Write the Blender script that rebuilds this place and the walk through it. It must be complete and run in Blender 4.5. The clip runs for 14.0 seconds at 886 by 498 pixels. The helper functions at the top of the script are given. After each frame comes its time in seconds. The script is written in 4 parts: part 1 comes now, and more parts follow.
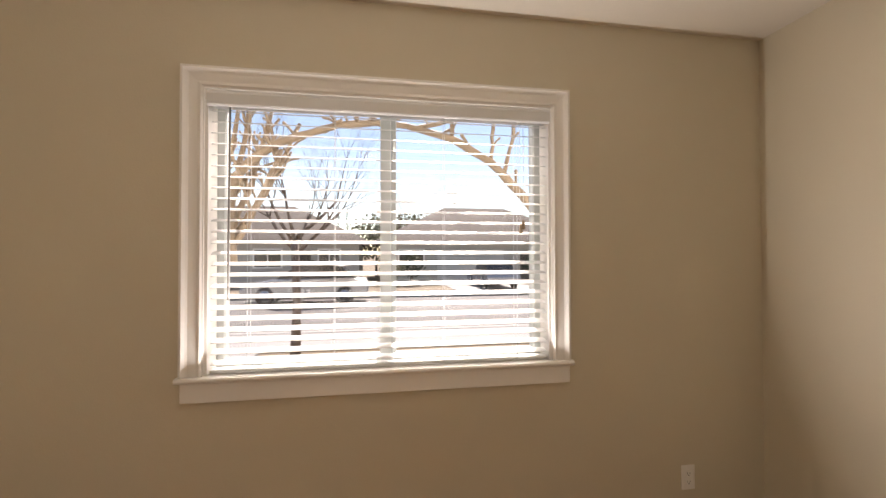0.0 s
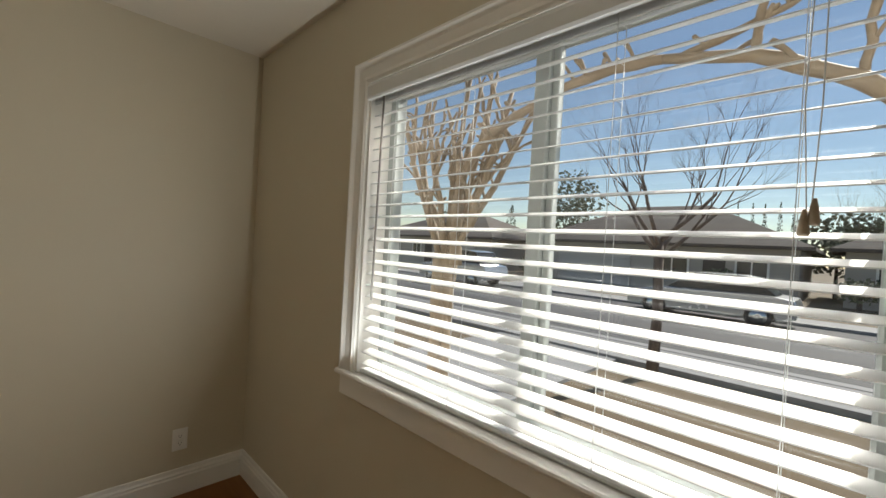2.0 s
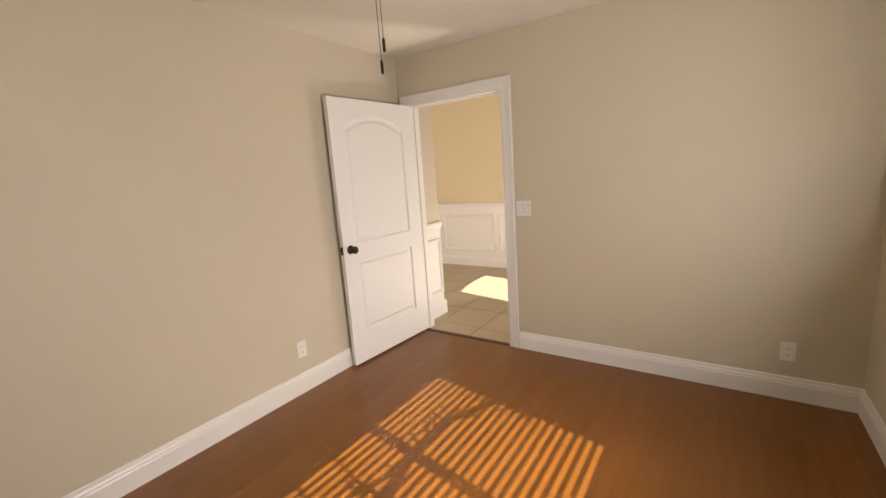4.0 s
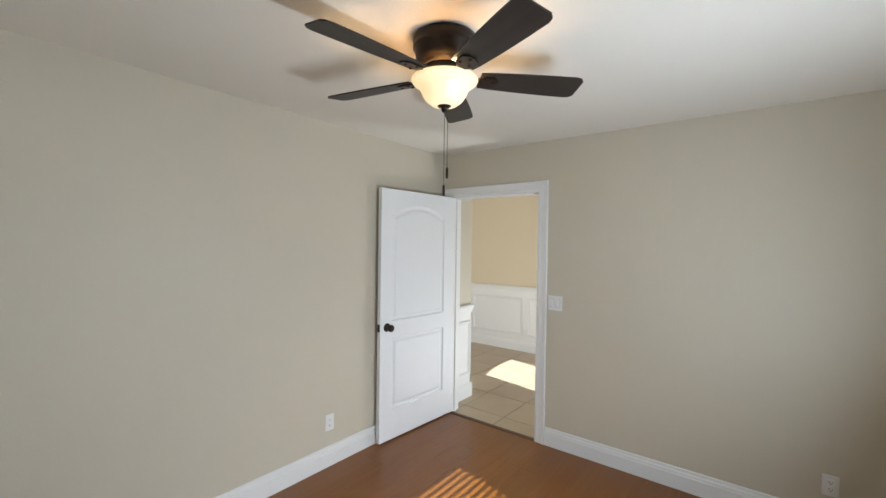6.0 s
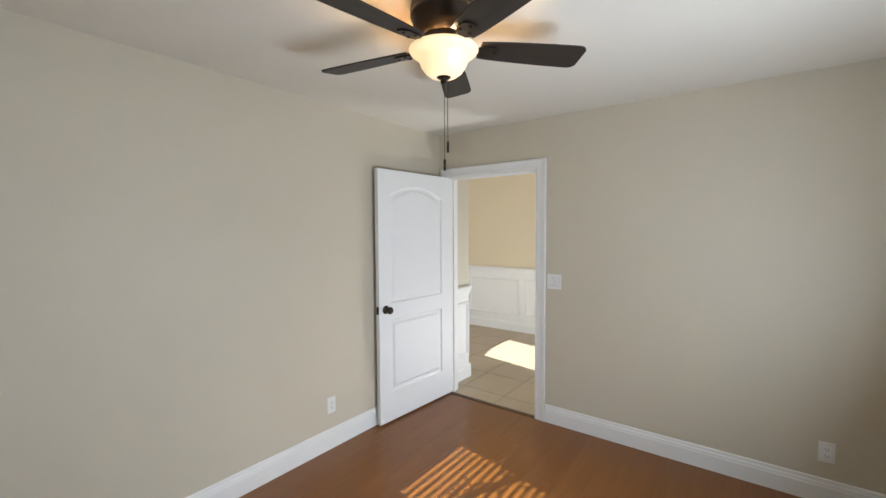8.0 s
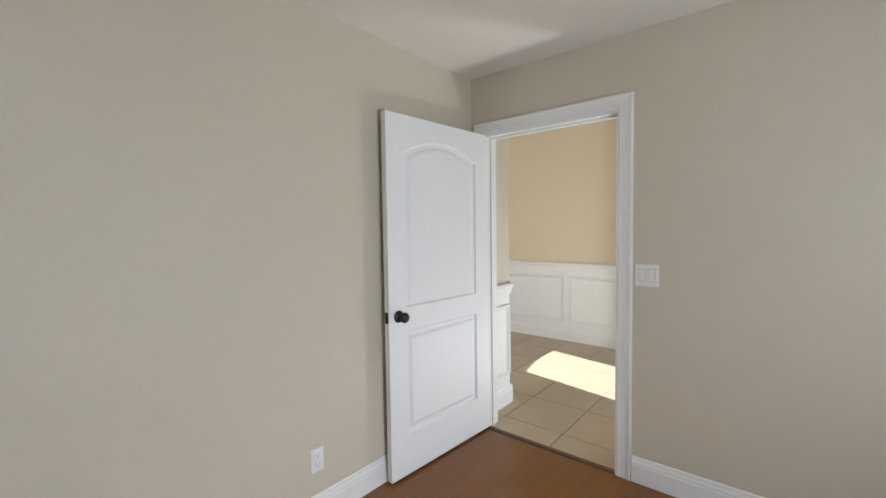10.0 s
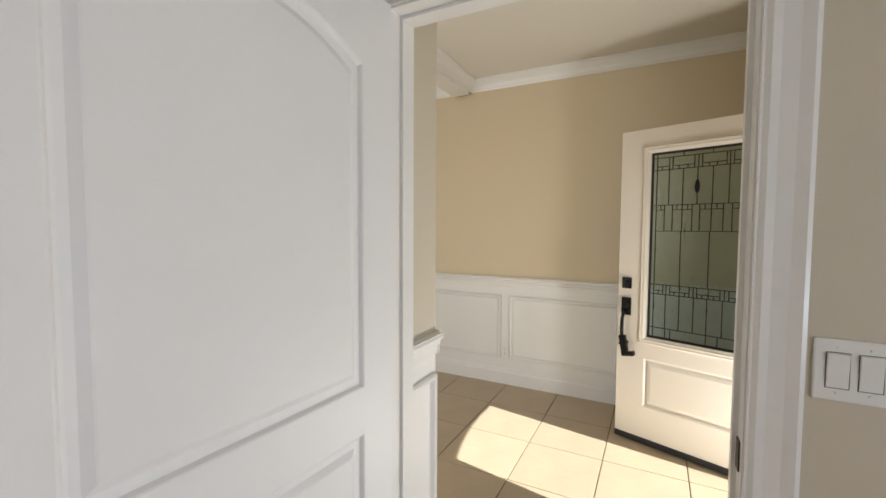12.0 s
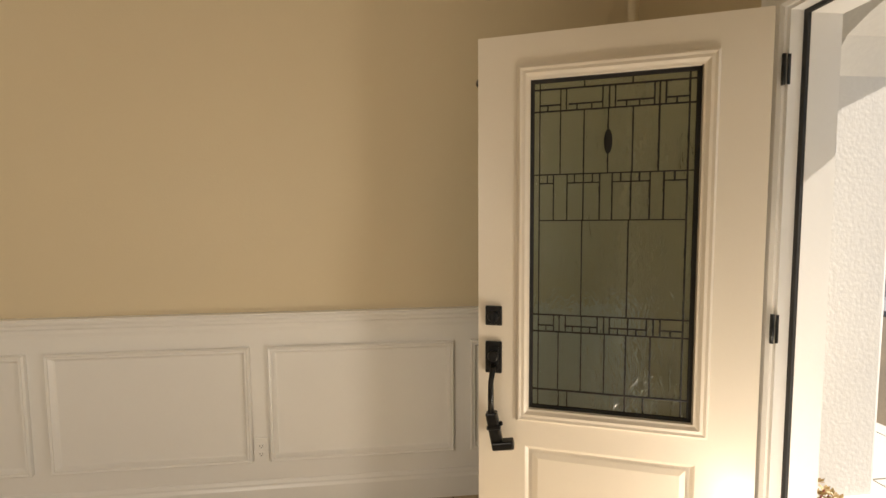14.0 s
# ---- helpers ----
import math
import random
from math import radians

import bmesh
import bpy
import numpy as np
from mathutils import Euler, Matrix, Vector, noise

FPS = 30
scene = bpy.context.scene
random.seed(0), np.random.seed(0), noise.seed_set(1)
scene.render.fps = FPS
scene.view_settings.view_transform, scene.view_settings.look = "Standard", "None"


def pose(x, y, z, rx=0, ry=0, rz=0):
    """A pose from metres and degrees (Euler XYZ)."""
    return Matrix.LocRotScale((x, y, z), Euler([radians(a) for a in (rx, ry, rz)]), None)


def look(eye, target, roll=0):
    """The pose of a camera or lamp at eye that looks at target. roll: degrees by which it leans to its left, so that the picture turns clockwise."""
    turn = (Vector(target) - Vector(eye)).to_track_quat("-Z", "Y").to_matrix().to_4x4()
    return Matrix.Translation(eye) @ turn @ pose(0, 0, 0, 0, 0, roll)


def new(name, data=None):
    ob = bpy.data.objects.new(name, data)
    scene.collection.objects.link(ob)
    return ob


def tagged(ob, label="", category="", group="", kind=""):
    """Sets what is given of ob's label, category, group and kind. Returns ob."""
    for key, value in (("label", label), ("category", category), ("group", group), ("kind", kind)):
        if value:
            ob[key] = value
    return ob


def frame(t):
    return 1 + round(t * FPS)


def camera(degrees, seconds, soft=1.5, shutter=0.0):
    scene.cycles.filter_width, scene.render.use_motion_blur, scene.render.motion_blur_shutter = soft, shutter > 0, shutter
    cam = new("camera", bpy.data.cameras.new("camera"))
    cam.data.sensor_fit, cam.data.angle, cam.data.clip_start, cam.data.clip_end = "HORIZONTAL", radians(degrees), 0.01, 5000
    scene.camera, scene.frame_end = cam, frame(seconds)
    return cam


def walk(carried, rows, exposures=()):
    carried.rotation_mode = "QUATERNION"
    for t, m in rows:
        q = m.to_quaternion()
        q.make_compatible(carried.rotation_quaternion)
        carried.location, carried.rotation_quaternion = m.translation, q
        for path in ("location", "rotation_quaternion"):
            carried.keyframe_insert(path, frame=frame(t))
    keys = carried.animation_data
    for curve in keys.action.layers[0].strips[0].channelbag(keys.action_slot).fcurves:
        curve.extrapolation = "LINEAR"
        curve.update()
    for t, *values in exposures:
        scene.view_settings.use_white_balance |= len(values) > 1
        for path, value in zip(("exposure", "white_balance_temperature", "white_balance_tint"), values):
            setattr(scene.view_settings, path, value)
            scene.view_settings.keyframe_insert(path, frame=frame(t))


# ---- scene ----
cam = camera(94.5, 14.0)
PATH = [
    (0, (0.151, -0.102, 1.363), (0.481, 1.871, 1.393), -0.1),
    (0.5, (0.439, 0.113, 1.376), (0.427, 2.113, 1.39), 1.0),
    (1, (0.641, 0.26, 1.414), (0.128, 2.193, 1.425), 2.0),
    (1.5, (0.769, 0.554, 1.415), (-0.127, 2.342, 1.426), 3.2),
    (2, (0.858, 0.732, 1.409), (-0.552, 2.149, 1.391), 3.3),
    (2.5, (0.941, 0.853, 1.401), (-0.867, 1.708, 1.401), 4.1),
    (3, (0.884, 0.967, 1.422), (-1.103, 1.185, 1.358), 3.2),
    (3.5, (1.072, 1.002, 1.432), (-0.835, 0.442, 1.213), -0.4),
    (4, (1.3, 0.965, 1.448), (-0.32, -0.15, 1.086), -4.0),
    (6.5, (1.474, 1.012, 1.633), (-0.108, -0.211, 1.624), 1.0),
    (7, (1.475, 1.004, 1.646), (-0.107, -0.218, 1.608), 1.0),
    (7.5, (1.466, 0.991, 1.637), (-0.118, -0.23, 1.584), 1.1),
    (8, (1.47, 0.958, 1.568), (-0.124, -0.245, 1.469), -0.3),
    (10.5, (0.423, 0.065, 1.395), (-1.105, -1.223, 1.304), -0.7),
    (11, (0.099, -0.154, 1.392), (-1.48, -1.378, 1.297), 0.0),
    (11.5, (-0.28, -0.414, 1.392), (-2.039, -1.358, 1.284), -1.2),
    (12, (-0.629, -0.607, 1.404), (-2.401, -1.528, 1.301), 0.3),
    (12.5, (-0.99, -0.837, 1.4), (-2.951, -1.221, 1.33), 0.2),
    (13, (-1.345, -0.963, 1.402), (-3.338, -0.998, 1.247), -0.8),
    (13.5, (-1.698, -1.032, 1.399), (-3.686, -1.094, 1.191), -1.3),
    (14, (-2.13, -1.096, 1.388), (-4.116, -0.899, 1.258), -0.4),
]
EXPOSURES = [(0, 1.27, 7600, 21), (0.5, 1.05, 7600, 20), (1.0, 0.75, 7500, 16), (1.5, 0.5, 7200, 11), (2.0, 0.35, 6900, 7), (2.5, 0.4, 7000, 8),
             (3.0, 0.55, 7200, 10), (3.5, 0.9, 7800, 14), (4.0, 1.35, 7300, 19), (4.4, 1.35, 6700, 18), (5.4, 1.3, 5700, 8), (6.5, 1.3, 5550, 7), (8.0, 1.35, 5600, 8),
             (10.5, 1.2, 5600, 9), (11.5, 1.15, 5700, 9), (12.0, 1.05, 6000, 10), (12.5, 0.85, 6600, 12), (13.0, 0.75, 7000, 12), (13.5, 0.65, 7300, 13), (14.0, 0.82, 7400, 14)]
walk(cam, [(t, look(eye, target, roll)) for t, eye, target, roll in PATH], EXPOSURES)

# ---- world and sun ----
SUN_EL, SUN_AZ = 38.3, 10.2          # degrees; azimuth east of the window's outward normal
world = bpy.data.worlds.new("sky")
scene.world = world
world.use_nodes = True
wn = world.node_tree.nodes
sky = wn.new("ShaderNodeTexSky")
sky.sky_type, sky.sun_disc = "NISHITA", False
sky.sun_elevation, sky.sun_rotation = radians(SUN_EL), radians(SUN_AZ)
sky.air_density, sky.dust_density = 1.0, 0.0
wn["Background"].inputs["Strength"].default_value = 0.075
world.node_tree.links.new(sky.outputs[0], wn["Background"].inputs["Color"])
sun_data = bpy.data.lights.new("sun", "SUN")
sun_data.energy, sun_data.angle, sun_data.color = 5.0, radians(0.3), (1.0, 0.965, 0.91)
sun = new("sun", sun_data)
ce = math.cos(radians(SUN_EL))
sun_way = Vector((-math.sin(radians(SUN_AZ)) * ce, -math.cos(radians(SUN_AZ)) * ce, -math.sin(radians(SUN_EL))))
sun.rotation_euler = sun_way.to_track_quat("-Z", "Y").to_euler()
sun.location = (2, 12, 12)


def strip(name, at, rx, rz, width, height, power, colour):
    """An added fill lamp in an opening, facing into the room, in place of daylight."""
    d = bpy.data.lights.new(name, "AREA")
    d.shape, d.size, d.size_y, d.energy, d.color = "RECTANGLE", width, height, power, colour
    o = new(name, d)
    o.matrix_basis = pose(*at, rx, 0, rz)
    return o


DAY = (0.93, 0.97, 1.0)
# added strip on the sill, boosts the daylight from the window
strip("window_fill", (0.2145, 1.630, 0.909), 112, 180, 1.42, 0.005, 13.0, DAY)
DOORDAY = (1.0, 0.95, 0.86)
# added strip at the door sill, tilted up to mimic bounce off the sunlit tiles
strip("door_fill", (-2.63, 0.066, 0.030), 152, 180, 0.36, 0.012, 8.5, DOORDAY)
# added panel in an invented, unseen hall opening, evens out the foyer wall
strip("hall_fill", (0.30, -3.1, 1.5), 90, 90, 1.55, 1.15, 24.0, DOORDAY)
bulb_data = bpy.data.lights.new("fan_bulb", "POINT")
bulb_data.energy, bulb_data.color, bulb_data.shadow_soft_size = 6.0, (1.0, 0.62, 0.28), 0.03
bulb = new("fan_bulb", bulb_data)
bulb.location = (0.150, -0.030, 2.222)

# ---- plan ----
XW, XE, YN, YS, ZC = -1.63, 2.06, 1.655, -1.42, 2.44      # bedroom faces
FX, FN, FC = -4.13, 0.09, 2.73                             # foyer west wall, north wall, ceiling
XF = XW - 0.115                                            # foyer side of the shared wall
YO = YN + 0.16                                             # outer face of the window wall
WX0, WX1, WZ0, WZ1 = -0.515, 0.944, 0.885, 2.03            # window opening
DY0, DY1, DZ = -1.305, -0.435, 2.035                       # bedroom door opening
EX0, EX1, EZ = -3.32, -2.455, 2.04                         # front door opening
STX, STY = -2.128, -1.425                                  # end of the stub wall, its face
GZ = -0.42                                                 # ground outside


# ---- mesh helpers ----
def box(bm, x0, x1, y0, y1, z0, z1):
    v = [bm.verts.new((x, y, z)) for z in (z0, z1) for x, y in ((x0, y0), (x1, y0), (x1, y1), (x0, y1))]
    for f in ((3, 2, 1, 0), (4, 5, 6, 7), (0, 1, 5, 4), (1, 2, 6, 5), (2, 3, 7, 6), (3, 0, 4, 7)):
        bm.faces.new([v[i] for i in f])


def bevel_box(bm, x0, x1, y0, y1, z0, z1, r=0.003, n=1):
    b = bmesh.new()
    box(b, x0, x1, y0, y1, z0, z1)
    bmesh.ops.bevel(b, geom=b.edges[:] , offset=r, segments=n, affect="EDGES", profile=0.5)
    join(bm, b)


def join(bm, other, m=None):
    other.verts.index_update()
    vs = [bm.verts.new(m @ v.co if m else v.co) for v in other.verts]
    for f in other.faces:
        nf = bm.faces.new([vs[v.index] for v in f.verts])
        nf.smooth = f.smooth
    other.free()


def prism(bm, o, U, V, W, pts, L):
    o, U, V, W = Vector(o), Vector(U), Vector(V), Vector(W)
    a = [bm.verts.new(o + U * p + V * q) for p, q in pts]
    b = [bm.verts.new(o + U * p + V * q + W * L) for p, q in pts]
    n = len(pts)
    for i in range(n):
        bm.faces.new((a[i], a[(i + 1) % n], b[(i + 1) % n], b[i]))
    bm.faces.new(a[::-1])
    bm.faces.new(b)


def loops(bm, rows, closed=True, cap=False):
    vs = [[bm.verts.new(p) for p in r] for r in rows]
    for a, b in zip(vs, vs[1:]):
        n = len(a)
        for i in range(n if closed else n - 1):
            bm.faces.new((a[i], a[(i + 1) % n], b[(i + 1) % n], b[i]))
    if cap:
        bm.faces.new(vs[-1])


def ring(bm, o, U, V, N, w, h, prof, cap=False):
    o, U, V, N = Vector(o), Vector(U), Vector(V), Vector(N)
    loops(bm, [[o + U * p + V * q + N * b for p, q in ((a, a), (w - a, a), (w - a, h - a), (a, h - a))] for a, b in prof], True, cap)


def casing(bm, o, U, V, N, w, h, prof):
    o, U, V, N = Vector(o), Vector(U), Vector(V), Vector(N)
    loops(bm, [[o + U * p + V * q + N * b for p, q in ((a, 0), (a, h - a), (w - a, h - a), (w - a, 0))] for a, b in prof], False)


def lathe(bm, prof, seg=32, m=None, top=True):
    rows = [[Vector((r * math.cos(2 * math.pi * i / seg), r * math.sin(2 * math.pi * i / seg), z)) for i in range(seg)] for r, z in prof]
    if m:
        rows = [[m @ p for p in r] for r in rows]
    k = len(bm.faces)
    vs = [[bm.verts.new(p) for p in r] for r in rows]
    for a, b in zip(vs, vs[1:]):
        for i in range(seg):
            bm.faces.new((a[i], a[(i + 1) % seg], b[(i + 1) % seg], b[i])).smooth = True
    bm.faces.new(vs[0][::-1])
    if top:
        bm.faces.new(vs[-1])


def tube(bm, pts, radii, seg=8):
    pts = [Vector(p) for p in pts]
    rows = []
    for i, p in enumerate(pts):
        d = (pts[min(i + 1, len(pts) - 1)] - pts[max(i - 1, 0)]).normalized()
        u = d.cross(Vector((0.31, 0.92, 0.17))).normalized()
        w = d.cross(u)
        r = radii[i] if isinstance(radii, (list, tuple)) else radii
        rows.append([bm.verts.new(p + (u * math.cos(2 * math.pi * k / seg) + w * math.sin(2 * math.pi * k / seg)) * r) for k in range(seg)])
    for a, b in zip(rows, rows[1:]):
        for k in range(seg):
            bm.faces.new((a[k], a[(k + 1) % seg], b[(k + 1) % seg], b[k])).smooth = True
    bm.faces.new(rows[0][::-1])
    bm.faces.new(rows[-1])


def part(name, bm, material, parent=None, label="", fix=True):
    if fix:
        bmesh.ops.recalc_face_normals(bm, faces=bm.faces[:])
    me = bpy.data.meshes.new(name)
    bm.to_mesh(me)
    bm.free()
    me.materials.append(material)
    ob = new(name, me)
    if parent:
        ob.parent = parent
    if label:
        tagged(ob, label)
    return ob


def setting(name, bm, material, label, category="", fix=True):
    return tagged(part(name, bm, material, None, "", fix), label, category or name.split("_")[0], "", "structure")


def thing(name, at, label, category, group="", kind="", rz=0.0):
    ob = new(name)
    ob.empty_display_size = 0.1
    ob.matrix_basis = pose(*at, 0, 0, rz)
    return tagged(ob, label, category, group, kind)


# ---- materials ----
def mat(name, col, rough=0.6, metal=0.0, var=0.06, vscale=1.5, bump=0.0, bscale=120.0, fine=0.04, random_tint=0.0, coat=0.0, spec=0.5):
    m = bpy.data.materials.new(name)
    m.use_nodes = True
    nt = m.node_tree
    n, l = nt.nodes, nt.links
    b = n["Principled BSDF"]
    b.inputs["Roughness"].default_value, b.inputs["Metallic"].default_value = rough, metal
    b.inputs["Coat Weight"].default_value, b.inputs["Specular IOR Level"].default_value = coat, spec
    tc = n.new("ShaderNodeTexCoord")
    big, small = n.new("ShaderNodeTexNoise"), n.new("ShaderNodeTexNoise")
    big.inputs["Scale"].default_value, big.inputs["Detail"].default_value = vscale, 4
    small.inputs["Scale"].default_value, small.inputs["Detail"].default_value = bscale, 3
    l.new(tc.outputs["Object"], big.inputs["Vector"])
    l.new(tc.outputs["Object"], small.inputs["Vector"])
    val = n.new("ShaderNodeMath")
    val.operation = "MULTIPLY_ADD"
    val.inputs[1].default_value, val.inputs[2].default_value = 2 * var, 1 - var
    l.new(big.outputs["Fac"], val.inputs[0])
    v2 = n.new("ShaderNodeMath")
    v2.operation = "MULTIPLY_ADD"
    v2.inputs[1].default_value = 2 * fine
    l.new(small.outputs["Fac"], v2.inputs[0])
    l.new(val.outputs[0], v2.inputs[2])
    last = v2
    if random_tint:
        oi, v3 = n.new("ShaderNodeObjectInfo"), n.new("ShaderNodeMath")
        v3.operation = "MULTIPLY_ADD"
        v3.inputs[1].default_value = random_tint
        l.new(oi.outputs["Random"], v3.inputs[0])
        l.new(v2.outputs[0], v3.inputs[2])
        last = v3
    hsv = n.new("ShaderNodeHueSaturation")
    hsv.inputs["Color"].default_value = (*col, 1)
    l.new(last.outputs[0], hsv.inputs["Value"])
    l.new(hsv.outputs[0], b.inputs["Base Color"])
    rg = n.new("ShaderNodeMath")
    rg.operation = "MULTIPLY_ADD"
    rg.inputs[1].default_value, rg.inputs[2].default_value = 0.14, rough - 0.07
    l.new(big.outputs["Fac"], rg.inputs[0])
    l.new(rg.outputs[0], b.inputs["Roughness"])
    if bump:
        bp = n.new("ShaderNodeBump")
        bp.inputs["Strength"].default_value, bp.inputs["Distance"].default_value = bump, 0.004
        l.new(small.outputs["Fac"], bp.inputs["Height"])
        l.new(bp.outputs[0], b.inputs["Normal"])
    return m


def wood_mat(name, dark, light, rough, axis="Y", tint=0.3, coat=0.0):
    m = mat(name, light, rough, random_tint=0.0, coat=coat)
    nt = m.node_tree
    n, l = nt.nodes, nt.links
    b = n["Principled BSDF"]
    tc, mp, ns, wv, rp, oi = (n.new("ShaderNode" + k) for k in ("TexCoord", "Mapping", "TexNoise", "TexNoise", "ValToRGB", "ObjectInfo"))
    mp.inputs["Scale"].default_value = (30, 1.2, 30) if axis == "Y" else (1.2, 30, 30)
    off = n.new("ShaderNodeVectorMath")
    off.operation = "SCALE"
    off.inputs[0].default_value = (17.0, 31.0, 5.0)
    l.new(oi.outputs["Random"], off.inputs["Scale"])
    l.new(off.outputs[0], mp.inputs["Location"])
    l.new(tc.outputs["Object"], mp.inputs["Vector"])
    l.new(mp.outputs[0], ns.inputs["Vector"])
    ns.inputs["Scale"].default_value, ns.inputs["Detail"].default_value, ns.inputs["Distortion"].default_value = 1.0, 4, 0.15
    rp.color_ramp.elements[0].color, rp.color_ramp.elements[1].color = (*dark, 1), (*light, 1)
    rp.color_ramp.elements[0].position, rp.color_ramp.elements[1].position = 0.25, 0.75
    l.new(ns.outputs["Fac"], rp.inputs["Fac"])
    hv, v = n.new("ShaderNodeHueSaturation"), n.new("ShaderNodeMath")
    v.operation = "MULTIPLY_ADD"
    v.inputs[1].default_value, v.inputs[2].default_value = tint, 1 - tint / 2
    l.new(oi.outputs["Random"], v.inputs[0])
    l.new(v.outputs[0], hv.inputs["Value"])
    l.new(rp.outputs[0], hv.inputs["Color"])
    l.new(hv.outputs[0], b.inputs["Base Color"])
    bp = n.new("ShaderNodeBump")
    bp.inputs["Strength"].default_value, bp.inputs["Distance"].default_value = 0.08, 0.002
    l.new(ns.outputs["Fac"], bp.inputs["Height"])
    l.new(bp.outputs[0], b.inputs["Normal"])
    return m


def glass_mat(name, tint, rough=0.0, wave=0.0):
    m = bpy.data.materials.new(name)
    m.use_nodes = True
    n, l = m.node_tree.nodes, m.node_tree.links
    b = n["Principled BSDF"]
    b.inputs["Base Color"].default_value = (*tint, 1)
    b.inputs["Transmission Weight"].default_value, b.inputs["Roughness"].default_value, b.inputs["IOR"].default_value = 1.0, rough, 1.45
    if wave:
        tc, mp, ns, bp = (n.new("ShaderNode" + k) for k in ("TexCoord", "Mapping", "TexNoise", "Bump"))
        mp.inputs["Scale"].default_value = (1, 1, 0.45)
        ns.inputs["Scale"].default_value, ns.inputs["Detail"].default_value, ns.inputs["Distortion"].default_value = 22, 3, 2.5
        bp.inputs["Strength"].default_value, bp.inputs["Distance"].default_value = wave, 0.01
        l.new(tc.outputs["Object"], mp.inputs["Vector"])
        l.new(mp.outputs[0], ns.inputs["Vector"])
        l.new(ns.outputs["Fac"], bp.inputs["Height"])
        l.new(bp.outputs[0], b.inputs["Normal"])
    return m


WALL = mat("greige_wall_paint", (0.585, 0.53, 0.415), 0.55, var=0.03, bump=0.12, bscale=170, fine=0.015)
FOYER = mat("beige_foyer_paint", (0.66, 0.56, 0.385), 0.55, var=0.03, bump=0.14, bscale=150, fine=0.015)
CEIL = mat("ceiling_paint", (0.74, 0.70, 0.62), 0.8, var=0.03, bump=0.2, bscale=120, fine=0.02)
TRIM = mat("white_trim_paint", (0.80, 0.79, 0.76), 0.32, var=0.02, vscale=4, bump=0.03, bscale=60, fine=0.01)
DOORW = mat("white_door_paint", (0.80, 0.80, 0.79), 0.48, var=0.02, vscale=3, bump=0.04, bscale=90, fine=0.01)
CREAM = mat("cream_door_paint", (0.80, 0.73, 0.62), 0.35, var=0.02, vscale=3, bump=0.04, bscale=90, fine=0.01)
SLAT = mat("white_slat", (0.70, 0.72, 0.73), 0.4, var=0.02, vscale=6, fine=0.01)
VINYL = mat("grey_vinyl", (0.46, 0.50, 0.50), 0.35, var=0.02, fine=0.01)
PLATE = mat("white_plastic", (0.80, 0.79, 0.76), 0.3, var=0.02, fine=0.01)
WAND = mat("grey_wand", (0.22, 0.21, 0.20), 0.35)
SLOT = mat("dark_slot", (0.03, 0.03, 0.03), 0.6)
BRONZE = mat("oil_rubbed_bronze", (0.035, 0.026, 0.02), 0.38, 0.75, var=0.15, vscale=9, bump=0.05, bscale=200)
BLACK = mat("black_metal", (0.018, 0.018, 0.018), 0.3, 0.6, var=0.1, vscale=9)
BLADE = wood_mat("dark_fan_blade", (0.010, 0.007, 0.005), (0.026, 0.017, 0.012), 0.5, "X", 0.1)
FLOORW = wood_mat("floor_plank", (0.180, 0.064, 0.009), (0.230, 0.085, 0.013), 0.3, "X", 0.05, 0.0)
TILE = mat("beige_ceramic_tile", (0.45, 0.36, 0.24), 0.38, var=0.16, vscale=5, bump=0.12, bscale=45, fine=0.07, random_tint=0.08)
GROUT = mat("brown_grout", (0.20, 0.15, 0.10), 0.9, var=0.15, vscale=8)
WOODT = wood_mat("threshold_wood", (0.06, 0.028, 0.012), (0.12, 0.055, 0.022), 0.4, "Y", 0.1)
GLASS = glass_mat("window_glass", (1, 1, 1))
ARTGLASS = glass_mat("textured_glass", (0.68, 0.83, 0.82), 0.10, 0.8)
CAME = mat("dark_came", (0.03, 0.03, 0.03), 0.45, 0.6)
STUCCO = mat("pale_stucco", (0.72, 0.71, 0.68), 0.9, var=0.06, vscale=2, bump=0.4, bscale=52, fine=0.06)
CONCRETE = mat("porch_concrete", (0.48, 0.46, 0.42), 0.85, var=0.12, vscale=3, bump=0.3, bscale=80, fine=0.06, random_tint=0.08)
RUBBER = mat("black_rubber", (0.02, 0.02, 0.02), 0.6)
BARK = mat("tan_smooth_bark", (0.30, 0.235, 0.165), 0.7, var=0.4, vscale=7, bump=0.5, bscale=40, fine=0.12)
GREYBARK = mat("grey_bark", (0.13, 0.10, 0.085), 0.9, var=0.2, vscale=5)
ASPHALT = mat("asphalt", (0.055, 0.058, 0.064), 0.85, var=0.15, vscale=0.7, bump=0.3, bscale=60, fine=0.1)
KERB = mat("kerb_concrete", (0.24, 0.245, 0.25), 0.85, var=0.1, vscale=2, fine=0.06)
LAWN = mat("dry_lawn", (0.115, 0.088, 0.055), 0.95, var=0.4, vscale=1.2, bump=0.8, bscale=40, fine=0.25)
MULCH = mat("brown_mulch", (0.11, 0.085, 0.06), 0.95, var=0.3, vscale=3, bump=1.0, bscale=35, fine=0.3)
ROOF = mat("brown_shingle", (0.10, 0.085, 0.075), 0.9, var=0.15, vscale=2, bump=0.5, bscale=20, fine=0.1)
HSTUCCO = mat("grey_house_stucco", (0.42, 0.39, 0.35), 0.9, var=0.08, vscale=0.8, fine=0.04)
HDARK = mat("dark_house_glass", (0.03, 0.035, 0.04), 0.15)
GARAGE = mat("garage_door_paint", (0.5, 0.48, 0.45), 0.6, var=0.05)
CARSILVER = mat("silver_car_paint", (0.45, 0.46, 0.47), 0.25, 0.6, coat=0.5)
